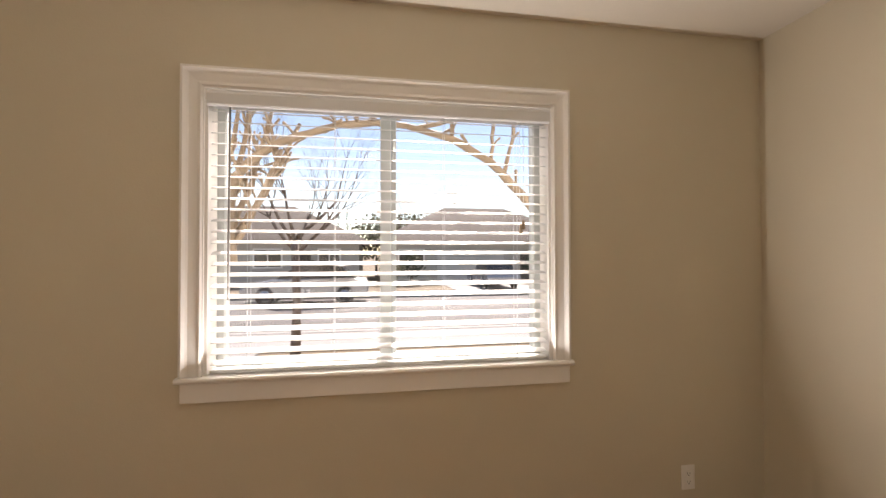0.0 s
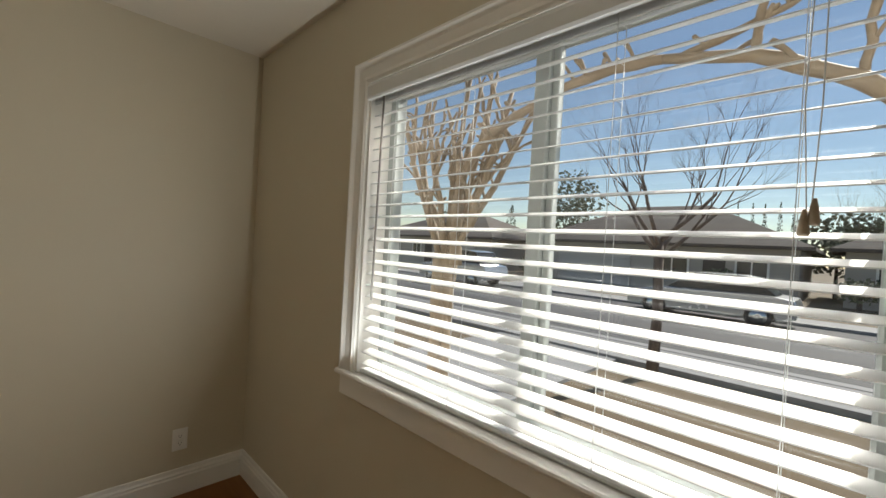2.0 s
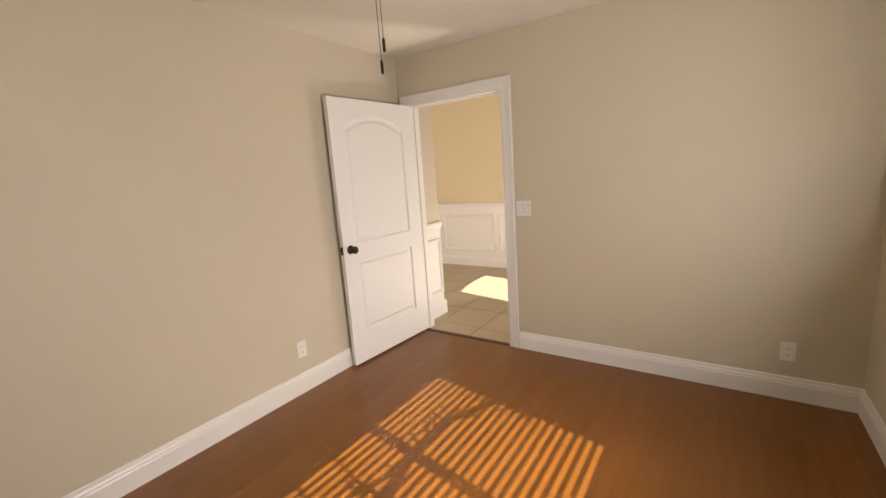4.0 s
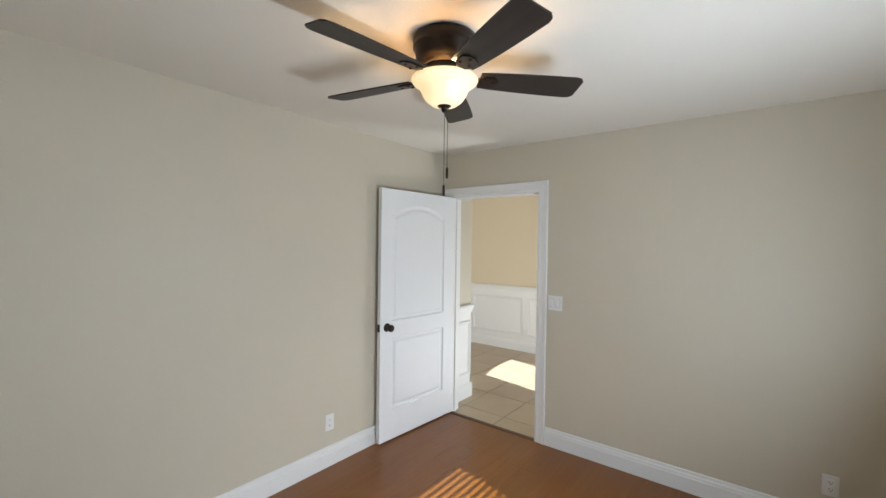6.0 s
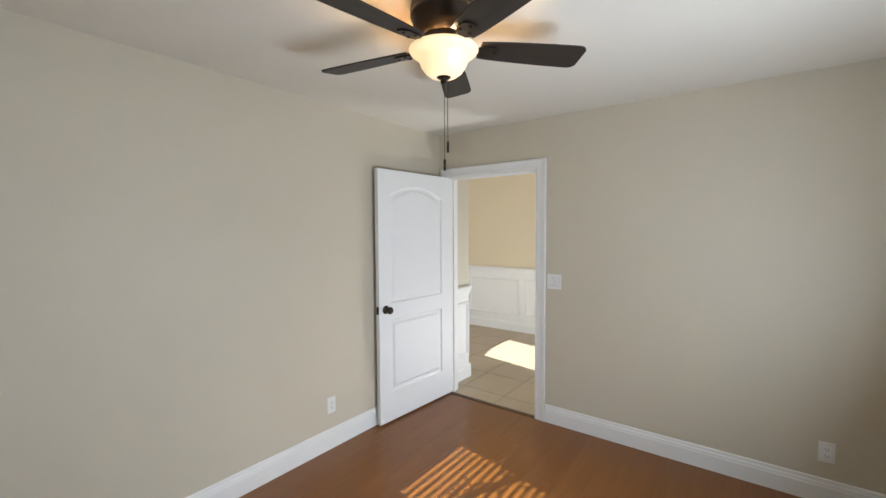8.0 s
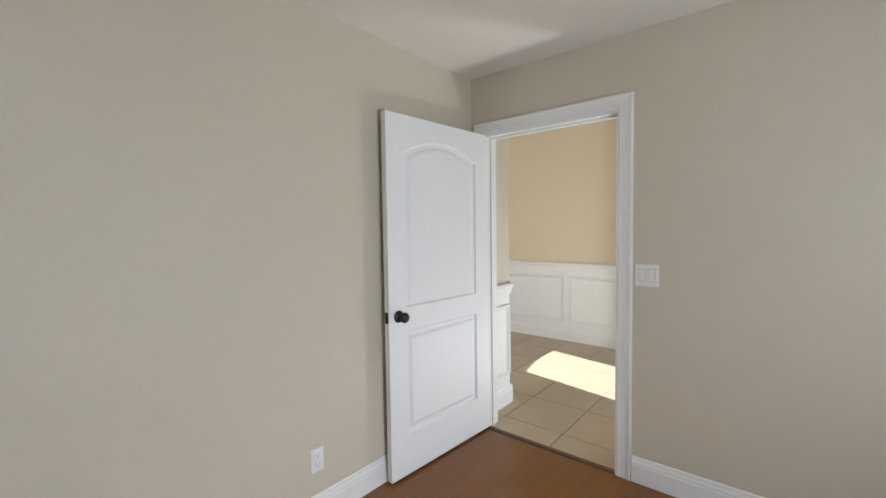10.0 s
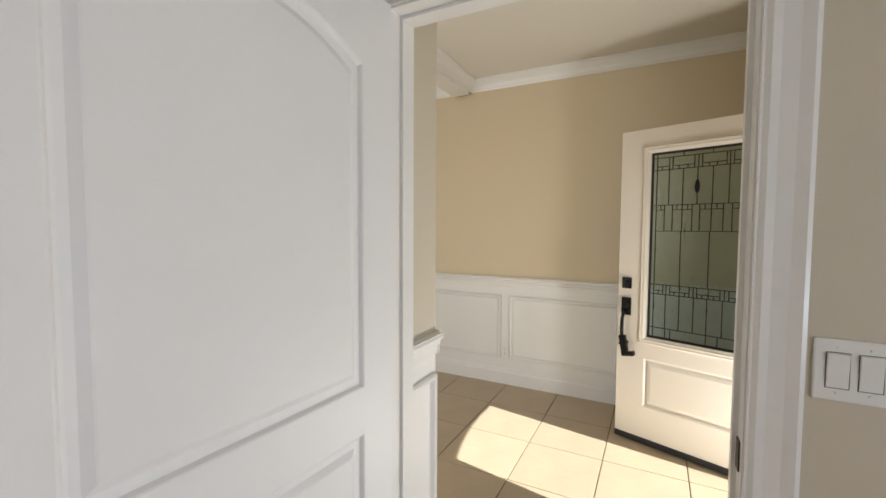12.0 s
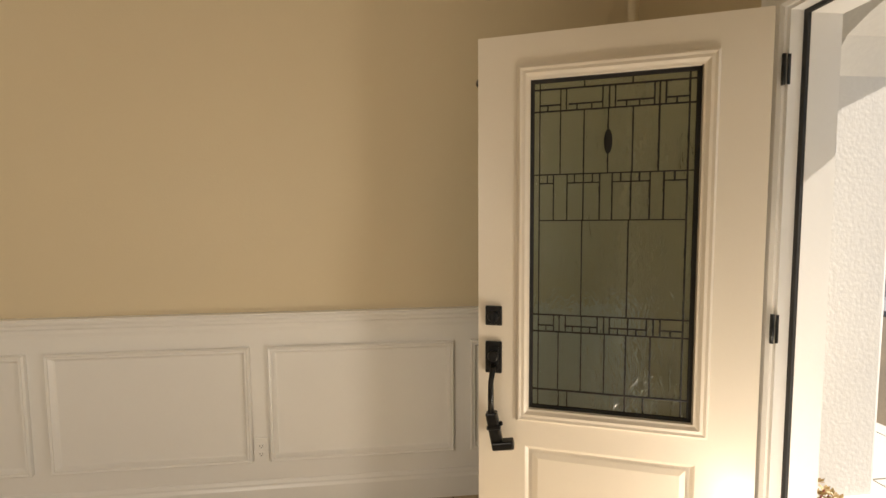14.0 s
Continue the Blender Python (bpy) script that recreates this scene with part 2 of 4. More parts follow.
CHROME = mat("chrome", (0.6, 0.6, 0.6), 0.2, 1.0)
NEEDLE = mat("evergreen_foliage", (0.035, 0.06, 0.03), 0.8, var=0.4, vscale=3)
SAGE = mat("grey_green_foliage", (0.16, 0.17, 0.11), 0.8, var=0.4, vscale=3)
PLANT = mat("red_tinged_succulent_leaf", (0.34, 0.24, 0.10), 0.55, var=0.5, vscale=9, fine=0.1)
STEM = mat("red_stem", (0.30, 0.07, 0.05), 0.6)
BULBGLASS = bpy.data.materials.new("lit_alabaster_glass")
BULBGLASS.use_nodes = True
pb = BULBGLASS.node_tree.nodes["Principled BSDF"]
pb.inputs["Base Color"].default_value = (0.85, 0.72, 0.52, 1)
pb.inputs["Roughness"].default_value = 0.3
pb.inputs["Emission Color"].default_value = (1.0, 0.68, 0.30, 1)
pb.inputs["Emission Strength"].default_value = 0.33

# ---- bedroom structure ----
bm = bmesh.new()
box(bm, XW - 0.115, WX0, YN, YO, 0, ZC); box(bm, WX1, XE, YN, YO, 0, ZC)
box(bm, WX0, WX1, YN, YO, 0, WZ0); box(bm, WX0, WX1, YN, YO, WZ1, ZC)
setting("wall_north", bm, WALL, "greige painted wall round the window", "wall")
bm = bmesh.new()
box(bm, XF, XW, DY1, YN, 0, ZC); box(bm, XF, XW, YS, DY0, 0, ZC); box(bm, XF, XW, DY0, DY1, DZ, ZC)
wall_west = setting("wall_west", bm, WALL, "greige painted wall with the doorway", "wall")
bm = bmesh.new()
box(bm, STX, XE, YS - 0.12, YS, 0, ZC)
setting("wall_south", bm, WALL, "plain greige painted wall", "wall")
bm = bmesh.new()
box(bm, XE, XE + 0.12, YS - 0.12, YO, 0, ZC)
setting("wall_east", bm, WALL, "plain greige painted wall", "wall")
bm = bmesh.new()
box(bm, XW, XE, YS, YN, ZC, ZC + 0.12)
setting("ceiling_bedroom", bm, CEIL, "off-white painted bedroom ceiling", "ceiling")

# ---- foyer structure ----
bm = bmesh.new()
box(bm, FX - 0.15, FX, -6.0, FN + 0.15, 0, FC)
setting("wall_foyer_west", bm, FOYER, "beige painted foyer wall above white wainscot", "wall")
bm = bmesh.new()
box(bm, FX, EX0, FN, FN + 0.15, 0, FC); box(bm, EX1, XF, FN, FN + 0.15, 0, FC); box(bm, EX0, EX1, FN, FN + 0.15, EZ, FC)
setting("wall_foyer_north", bm, FOYER, "beige painted wall round the front door", "wall")
bm = bmesh.new()
# foyer side skin of the shared wall
box(bm, XF - 0.01, XF, DY1, FN, 0, FC); box(bm, XF - 0.01, XF, DY0, DY1, DZ, FC); box(bm, XF - 0.01, XF, YS, DY0, 0, FC)
setting("wall_foyer_east", bm, FOYER, "beige painted wall round the bedroom doorway", "wall")
bm = bmesh.new()
# stub wall with rounded end
r = 0.02
pts = [(XF - 0.01, STY + 0.007), (STX + r, STY + 0.007)] + [(STX + r - r * math.sin(a), STY + 0.007 - r + r * math.cos(a)) for a in [math.pi / 2 * k / 6 for k in range(1, 7)]]
pts += [(STX, YS - 0.16), (XF - 0.01, YS - 0.16)]
prism(bm, (0, 0, 0), (1, 0, 0), (0, 1, 0), (0, 0, 1), pts, FC)
setting("wall_foyer_stub", bm, WALL, "pale greige stub wall with rounded corner above white wainscot", "wall")
bm = bmesh.new()
box(bm, FX, 0.4, -6.12, -6.0, 0, FC)
# east side leaves an invented opening, out of view, for the added hall lamp
for y0, y1, z0, z1 in ((-6.0, -3.9, 0, FC), (-2.3, YS - 0.16, 0, FC), (-3.9, -2.3, 0, 0.9), (-3.9, -2.3, 2.1, FC)):
    box(bm, 0.28, 0.4, y0, y1, z0, z1)
box(bm, XF - 0.01, 0.4, YS - 0.16, YS - 0.12, 0, FC)
setting("wall_hall", bm, FOYER, "plain beige hall wall beyond the foyer", "wall")
bm = bmesh.new()
box(bm, FX, XF - 0.01, -6.0, FN, FC, FC + 0.12); box(bm, XF - 0.01, 0.4, -6.0, YS - 0.12, FC, FC + 0.12)
setting("ceiling_foyer", bm, CEIL, "off-white painted foyer ceiling", "ceiling")
bm = bmesh.new()
box(bm, XF - 0.1, XE + 0.12, YS - 0.12, YO, ZC + 0.12, FC + 0.12)
box(bm, XF, XF + 0.1, YS - 0.12, FN + 0.15, ZC, ZC + 0.12)
setting("wall_attic", bm, STUCCO, "plain stucco above the bedroom", "wall")
bm = bmesh.new()
box(bm, FX + 0.06, XF - 0.01, -2.295, -2.14, FC - 0.125, FC)
setting("beam", bm, TRIM, "white boxed ceiling beam across the foyer", "beam")

# floors (base sheets; planks and tiles lie on them)
bm = bmesh.new()
box(bm, XW - 0.02, XE, YS, YN, -0.2, -0.012)
floor_bed = setting("floor", bm, GROUT, "warm brown wood plank floor", "floor")
bm = bmesh.new()
box(bm, FX, XW - 0.02, YS - 0.12, FN + 0.15, -0.2, -0.006); box(bm, FX, 0.4, -6.0, YS - 0.12, -0.2, -0.006)
floor_foyer = setting("floor_foyer", bm, GROUT, "beige ceramic tile foyer floor", "floor")
bm = bmesh.new()
prism(bm, (XW - 0.032, DY0, 0), (1, 0, 0), (0, 0, 1), (0, 1, 0), [(0, -0.005), (0, 0.004), (0.008, 0.009), (0.035, 0.009), (0.045, 0.001), (0.045, -0.005)], DY1 - DY0)
setting("threshold", bm, WOODT, "dark wood threshold strip in the doorway", "threshold")

# ---- baseboards, crown, wainscot ----
BASEP = [(0, 0), (0.016, 0), (0.016, 0.095), (0.013, 0.103), (0.013, 0.112), (0.008, 0.122), (0.006, 0.138), (0, 0.142)]
X, Y, Z = Vector((1, 0, 0)), Vector((0, 1, 0)), Vector((0, 0, 1))
bm = bmesh.new()
prism(bm, (XW, YN, 0), -Y, Z, X, BASEP, XE - XW)
prism(bm, (XW, DY1 + 0.088, 0), X, Z, Y, BASEP, YN - DY1 - 0.088)
prism(bm, (XW, YS, 0), Y, Z, X, BASEP, XE - XW)
prism(bm, (XE, YS, 0), -X, Z, Y, BASEP, YN - YS)
setting("baseboard", bm, TRIM, "white moulded baseboard round the bedroom", "baseboard")

RAILP = [(0, 0), (0.006, 0), (0.010, 0.018), (0.010, 0.034), (0.020, 0.044), (0.022, 0.058), (0.034, 0.066), (0.036, 0.076), (0.030, 0.084), (0.034, 0.090), (0, 0.092)]
CROWNP = [(0, 0), (0.008, 0), (0.012, 0.012), (0.020, 0.016), (0.032, 0.045), (0.060, 0.070), (0.066, 0.080), (0.078, 0.082), (0.078, 0.095), (0, 0.095)]
PANELP = [(0, 0.004), (0, 0.019), (0.007, 0.026), (0.014, 0.021), (0.020, 0.023), (0.031, 0.008), (0.036, 0.004)]
FBASE = [(0, 0), (0.022, 0), (0.022, 0.105), (0.016, 0.118), (0.016, 0.128), (0.008, 0.142), (0, 0.142)]
RZ = 0.878
bm = bmesh.new()
box(bm, FX, FX + 0.004, -6.0, FN, 0, RZ + 0.05)
box(bm, EX1 + 0.075, XF - 0.01, FN - 0.004, FN, 0, RZ + 0.05)
box(bm, XF - 0.01, STX + 0.012, STY + 0.007, STY + 0.011, 0, RZ + 0.05)
wains = setting("wainscot", bm, TRIM, "white raised-moulding wainscot round the foyer", "wainscot")


def panel(o, U, N, w, h=0.565):
    b = bmesh.new()
    ring(b, o, U, Z, N, w, h, PANELP)
    part("panel_moulding", b, TRIM, wains)


for y0, y1 in ((-0.845, -0.07), (-1.742, -0.848 - 0.0), (-2.716, -1.826), (-3.70, -2.797), (-4.68, -3.78)):
    if y1 == -0.07:
        y0 = -0.765
    panel((FX, y0, 0.238), Y, X, y1 - y0)
panel((STX + 0.025, STY + 0.007, 0.238), X, Y, 0.235)
panel((EX1 + 0.20, FN, 0.238), X, -Y, 0.40)
b = bmesh.new()
prism(b, (FX, -6.0, RZ), X, Z, Y, RAILP, 6.0 + FN)
part("chair_rail", b, TRIM, wains)
b = bmesh.new()
prism(b, (STX - 0.004, STY + 0.007, RZ), Y, Z, X, RAILP, XF - 0.01 - STX + 0.004)
prism(b, (STX, STY + 0.02, RZ), -X, Z, -Y, RAILP, 0.2)
part("chair_rail", b, TRIM, wains)
b = bmesh.new()
prism(b, (EX1 + 0.077, FN, RZ), -Y, Z, X, RAILP, XF - 0.01 - EX1 - 0.077)
part("chair_rail", b, TRIM, wains)
bm = bmesh.new()
prism(bm, (FX, -6.0, 0), X, Z, Y, FBASE, 6.0 + FN)
prism(bm, (FX, FN, 0), -Y, Z, X, FBASE, EX0 - 0.075 - FX)
prism(bm, (EX1 + 0.077, FN, 0), -Y, Z, X, FBASE, XF - 0.01 - EX1 - 0.077)
prism(bm, (STX - 0.004, STY + 0.007, 0), Y, Z, X, FBASE, XF - 0.01 - STX + 0.004)
prism(bm, (STX, STY + 0.02, 0), -X, Z, -Y, FBASE, 0.2)
setting("baseboard_foyer", bm, TRIM, "white moulded baseboard round the foyer", "baseboard")
bm = bmesh.new()
ZK = FC - 0.095
prism(bm, (FX, -2.14, ZK), X, Z, Y, CROWNP, FN + 2.14)
prism(bm, (FX, -6.0, ZK), X, Z, Y, CROWNP, 6.0 - 2.295)
prism(bm, (FX, FN, ZK), -Y, Z, X, CROWNP, XF - 0.01 - FX)
prism(bm, (XF - 0.01, DY0, ZK), -X, Z, Y, CROWNP, FN - DY0)
prism(bm, (FX, -2.14, ZK), Y, Z, X, CROWNP, XF - FX)
prism(bm, (FX, -2.295, ZK), -Y, Z, X, CROWNP, XF - FX)
setting("crown_moulding", bm, TRIM, "white crown moulding round the foyer ceiling", "trim")

# ---- window ----
CASP = [(0, 0), (0, 0.024), (0.010, 0.026), (0.022, 0.020), (0.030, 0.017), (0.060, 0.014), (0.072, 0.016), (0.080, 0.010), (0.083, 0.010), (0.083, 0)]
bm = bmesh.new()
casing(bm, (WX0 - 0.083, YN, WZ0), X, Z, -Y, WX1 - WX0 + 0.166, WZ1 - WZ0 + 0.083, CASP)
window = setting("window_1", bm, TRIM, "white-cased sliding window with a white blind", "window")
b = bmesh.new()
for x0, x1, z0, z1 in ((WX0, WX0 + 0.012, WZ0, WZ1), (WX1 - 0.012, WX1, WZ0, WZ1), (WX0 + 0.012, WX1 - 0.012, WZ1 - 0.012, WZ1)):
    box(b, x0, x1, YN, YN + 0.10, z0, z1)
part("window_jamb", b, TRIM, window)
b = bmesh.new()
prism(b, (WX0 - 0.095, YN, WZ0 - 0.02), -Y, Z, X, [(-0.1, 0), (0.026, 0), (0.033, 0.004), (0.036, 0.012), (0.033, 0.019), (0.026, 0.022), (-0.1, 0.022)], WX1 - WX0 + 0.19)
part("window_sill", b, TRIM, window)
b = bmesh.new()
bevel_box(b, WX0 - 0.08, WX1 + 0.08, YN - 0.018, YN, WZ0 - 0.098, WZ0 - 0.02, 0.003)
part("apron", b, TRIM, window)
GY = YN + 0.115
b = bmesh.new()
ring(b, (WX0 - 0.01, GY, WZ0 - 0.02), X, Z, -Y, WX1 - WX0 + 0.02, WZ1 - WZ0 + 0.045, [(0, -0.04), (0, 0.014), (0.05, 0.014), (0.056, 0.006), (0.056, -0.04), (0, -0.04)])
part("window_frame", b, VINYL, window)
MX = 0.215
b = bmesh.new()
bevel_box(b, MX - 0.038, MX + 0.010, GY - 0.012, GY + 0.03, WZ0, WZ1 - 0.02, 0.003)
bevel_box(b, MX + 0.012, MX + 0.034, GY + 0.004, GY + 0.035, WZ0, WZ1 - 0.02, 0.003)
part("mullion", b, VINYL, window)
for x0, x1, yy in ((WX0 + 0.045, MX - 0.02, GY + 0.008), (MX + 0.02, WX1 - 0.045, GY + 0.02)):
    b = bmesh.new()
    box(b, x0, x1, yy, yy + 0.004, WZ0 + 0.03, WZ1 - 0.04)
    p = part("pane", b, GLASS, window)
    p.visible_shadow = False

# blind
blind = thing("window_blind", (0.5 * (WX0 + WX1), YN + 0.035, WZ0), "white faux-wood blind with open slats in the window", "blind")
BW = (WX1 - WX0) / 2 - 0.018
TILT_A = 16.5
b = bmesh.new()
prism(b, (-BW - 0.004, -0.043, 1.072), -Y, Z, X, [(0, 0), (0.010, 0), (0.014, 0.008), (0.014, 0.050), (0.010, 0.058), (0.010, 0.063), (0, 0.063)], 2 * BW + 0.008)
part("valance", b, SLAT, blind)
b = bmesh.new()
box(b, -BW, BW, -0.025, 0.025, 1.085, 1.128)
part("head_rail", b, SLAT, blind)
sb = bmesh.new()
W2 = 0.0203
ca, sa = math.cos(radians(TILT_A)), math.sin(radians(TILT_A))
pr = []
for k in range(7):
    u = -W2 + 2 * W2 * k / 6
    pr.append((u, 0.0016 + 0.0014 * (1 - (u / W2) ** 2)))
pr += [(W2, -0.0012), (-W2, -0.0012)]
prism(sb, (-BW, 0, 0), Y * ca + Z * sa, Z * ca - Y * sa, X, pr, 2 * BW)
first = part("slat", sb, SLAT, blind)
PITCH = 0.0445
NS = 24
first.location = (0, 0, 0.043)
for i in range(1, NS):
    o = new("slat", first.data)
    o.parent = blind
    o.location = (random.uniform(-0.001, 0.001), 0, 0.043 + PITCH * i)
    o.rotation_euler = (random.uniform(-0.012, 0.012), 0, 0)
b = bmesh.new()
bevel_box(b, -BW, BW, -0.025, 0.025, 0.004, 0.020, 0.004)
part("bottom_rail", b, SLAT, blind)
for x in (-BW + 0.14, -0.23, 0.24, BW - 0.14):
    b = bmesh.new()
    for yy in (-0.024, 0.024):
        tube(b, [(x, yy, 0.01), (x, yy, 1.09)], 0.0009, 5)
    for i in range(NS):
        tube(b, [(x, -0.024, 0.036 + PITCH * i), (x, 0.024, 0.042 + PITCH * i)], 0.0007, 4)
    part("ladder_cord", b, SLAT, blind)
b = bmesh.new()
tube(b, [(-BW + 0.075, -0.034, 1.08), (-BW + 0.072, -0.040, 0.30)], 0.0042, 8)
part("tilt_wand", b, WAND, blind, "grey tilt wand")
b = bmesh.new()
for dx in (0, 0.016):
    tube(b, [(BW - 0.13 + dx, -0.034, 1.08), (BW - 0.135 + dx * 1.4, -0.038, 0.80), (BW - 0.125 + dx * 0.4, -0.037, 0.62)], 0.0012, 5)
part("pull_cord", b, SLAT, blind)
for dx, dz in ((0.0, 0.0), (0.012, 0.018)):
    b = bmesh.new()
    lathe(b, [(0.003, 0.045), (0.006, 0.03), (0.009, 0.004), (0.007, 0.0)], 12, Matrix.Translation((BW - 0.127 + dx, -0.038, 0.575 + dz)))
    part("cord_tassel", b, BARK, blind, "tan wooden tassel")

# ---- bedroom door ----
def door_casing(name, o, U, N, w, h, label):
    b = bmesh.new()
    casing(b, o, U, Z, N, w + 0.17, h + 0.088, [(0, 0), (0, 0.020), (0.008, 0.023), (0.020, 0.019), (0.028, 0.016), (0.055, 0.013), (0.070, 0.015), (0.080, 0.010), (0.085, 0.010), (0.085, 0)])
    return setting(name, b, TRIM, label, "door casing")


dcase = door_casing("door_1", (XW, DY0 - 0.083, 0), Y, X, DY1 - DY0 - 0.004, DZ - 0.002, "white moulded casing round the bedroom doorway")
b = bmesh.new()
casing(b, (XF - 0.01, DY0 - 0.083, 0), Y, Z, -X, DY1 - DY0 + 0.166, DZ + 0.086, [(0, 0), (0, 0.020), (0.02, 0.019), (0.055, 0.013), (0.08, 0.010), (0.085, 0)])
part("casing_foyer_side", b, TRIM, dcase)
b = bmesh.new()
casing(b, (XF - 0.011, DY0, 0), Y, Z, X, DY1 - DY0, DZ, [(0, 0), (0.005, 0), (0.005, 0.055), (0.015, 0.055), (0.015, 0.077), (0.005, 0.077), (0.005, 0.127), (0, 0.127)])
part("jamb", b, TRIM, dcase)
b = bmesh.new()
bevel_box(b, XW - 0.045, XW - 0.016, DY1 - 0.008, DY1 - 0.004, 0.90, 0.965, 0.001)
part("strike_plate", b, BRONZE, dcase, "dark bronze strike plate")


def arch_rows(x0, x1, z0, z1, rise, prof, y, s):
    rows, xc, hw = [], (x0 + x1) / 2, (x1 - x0) / 2
    for a, d in prof:
        row = [Vector((x0 + a, y + s * d, z0 + a)), Vector((x1 - a, y + s * d, z0 + a))]
        for k in range(13):
            x = x1 - a - (x1 - x0 - 2 * a) * k / 12
            row.append(Vector((x, y + s * d, z1 - rise - a + rise * (1 - ((x - xc) / (hw - a)) ** 2))))
        rows.append(row)
    return rows


def knob(parent, x, z, s, y):
    m = Matrix.Translation((x, y, z)) @ Matrix.Rotation(radians(90 if s < 0 else -90), 4, "X")
    b = bmesh.new()
    lathe(b, [(0.034, 0), (0.034, 0.004), (0.028, 0.009), (0.014, 0.012), (0.011, 0.018), (0.011, 0.030), (0.020, 0.036), (0.028, 0.046), (0.029, 0.054), (0.024, 0.063), (0.012, 0.067)], 24, m)
    part("knob", b, BRONZE, parent, "dark bronze round knob")


LW, LT, LH = 0.872, 0.036, 2.022
leaf = thing("door_leaf", (XW + 0.005, DY0 - 0.008, 0.014), "open white two-panel door with arched upper panel", "door", rz=-3.3)
b = bmesh.new()
st, z1, z2, z3, z4, rise = 0.118, 0.235, 0.825, 0.955, LH - 0.115, 0.085
for s in (1, -1):
    y = s * LT / 2
    d = -s * 0.012
    def slab(pts):
        prism(b, (0, y, 0), X, Z, Y * d, pts, 1)
    slab([(0, 0), (st, 0), (st, LH), (0, LH)]); slab([(LW - st, 0), (LW, 0), (LW, LH), (LW - st, LH)])
    slab([(st, 0), (LW - st, 0), (LW - st, z1), (st, z1)]); slab([(st, z2), (LW - st, z2), (LW - st, z3), (st, z3)])
    hw = LW / 2 - st
    slab([(st, LH)] + [(st + 2 * hw * k / 12, z4 - rise + rise * (1 - ((k - 6) / 6) ** 2)) for k in range(13)] + [(LW - st, LH)])
box(b, 0.001, LW - 0.001, -LT / 2 + 0.012, LT / 2 - 0.012, 0.001, LH - 0.001)
part("leaf_frame", b, DOORW, leaf)
PP = [(0, 0), (0.004, -0.002), (0.010, -0.0105), (0.016, -0.0115), (0.030, -0.0115), (0.046, -0.003), (0.050, -0.002)]
for s in (1, -1):
    for za, zb, rs in ((z1, z2, 0.0), (z3, z4, rise)):
        b = bmesh.new()
        loops(b, arch_rows(st, LW - st, za, zb, rs, PP, s * LT / 2, s), True, True)
        part("door_panel", b, DOORW, leaf)
knob(leaf, LW - 0.068, 0.915, 1, LT / 2)
knob(leaf, LW - 0.068, 0.915, -1, -LT / 2)
b = bmesh.new()
bevel_box(b, LW - 0.001, LW + 0.002, -0.013, 0.013, 0.885, 0.945, 0.0008)
bevel_box(b, LW, LW + 0.010, -0.007, 0.007, 0.905, 0.925, 0.003)
part("latch", b, BRONZE, leaf, "dark bronze latch plate")
for z in (0.22, 1.0, 1.80):
    b = bmesh.new()
    lathe(b, [(0.006, -0.045), (0.006, 0.045)], 10, Matrix.Translation((-0.004, -LT / 2 - 0.004, z)))
    part("hinge", b, BRONZE, leaf)

# ---- front door ----
b = bmesh.new()
casing(b, (EX1 + 0.077, FN, 0), -X, Z, -Y, EX1 - EX0 + 0.154, EZ + 0.077, [(0, 0), (0, 0.018), (0.008, 0.022), (0.018, 0.018), (0.05, 0.013), (0.066, 0.015), (0.078, 0.009), (0.078, 0)])
fcase = setting("door_2", b, TRIM, "white moulded casing round the front doorway", "door casing")
b = bmesh.new()
casing(b, (EX0, FN, 0), X, Z, Y, EX1 - EX0, EZ, [(0, 0), (0.012, 0), (0.012, 0.055), (0.026, 0.055), (0.026, 0.16), (0, 0.16)])
part("jamb", b, TRIM, fcase)
b = bmesh.new()
casing(b, (EX0 + 0.012, FN + 0.044, 0), X, Z, Y, EX1 - EX0 - 0.024, EZ - 0.012, [(0, 0), (0.013, 0.001), (0.0135, 0.0105), (0, 0.0105)])
part("weatherstrip", b, RUBBER, fcase, "black rubber weatherstrip")
b = bmesh.new()
casing(b, (EX0 - 0.06, FN + 0.151, -0.04), X, Z, Y, EX1 - EX0 + 0.12, EZ + 0.10, [(0, 0), (0, 0.035), (0.06, 0.035), (0.075, 0.02), (0.075, 0)])
part("brick_mould", b, TRIM, fcase)
b = bmesh.new()
prism(b, (EX0, FN - 0.005, 0), Y, Z, X, [(0, -0.01), (0.01, 0.012), (0.05, 0.022), (0.12, 0.018), (0.19, -0.03), (0.19, -0.06), (0, -0.06)], EX1 - EX0)
part("door_sill", b, BRONZE, fcase, "dark metal door sill")
for z in (0.22, 1.04, 1.85):
    b = bmesh.new()
    bevel_box(b, EX0 + 0.0115, EX0 + 0.015, FN - 0.004, FN + 0.006, z - 0.046, z + 0.046, 0.001)
    lathe(b, [(0.006, z - 0.047), (0.006, z + 0.047)], 10, Matrix.Translation((EX0 + 0.008, FN - 0.012, 0)))
    part("hinge", b, BLACK, fcase, "black hinge")

FW, FT, FH = 0.905, 0.044, 2.015
fdoor = thing("front_door", (-3.303, 0.034, 0.018), "open cream front door with leaded glass panel", "door", rz=-109.3)
G0, G1, GZ0, GZ1 = 0.187, 0.722, 0.691, 1.862      # glass opening
P0, P1 = 0.232, 0.552                              # lower panel heights
b = bmesh.new()
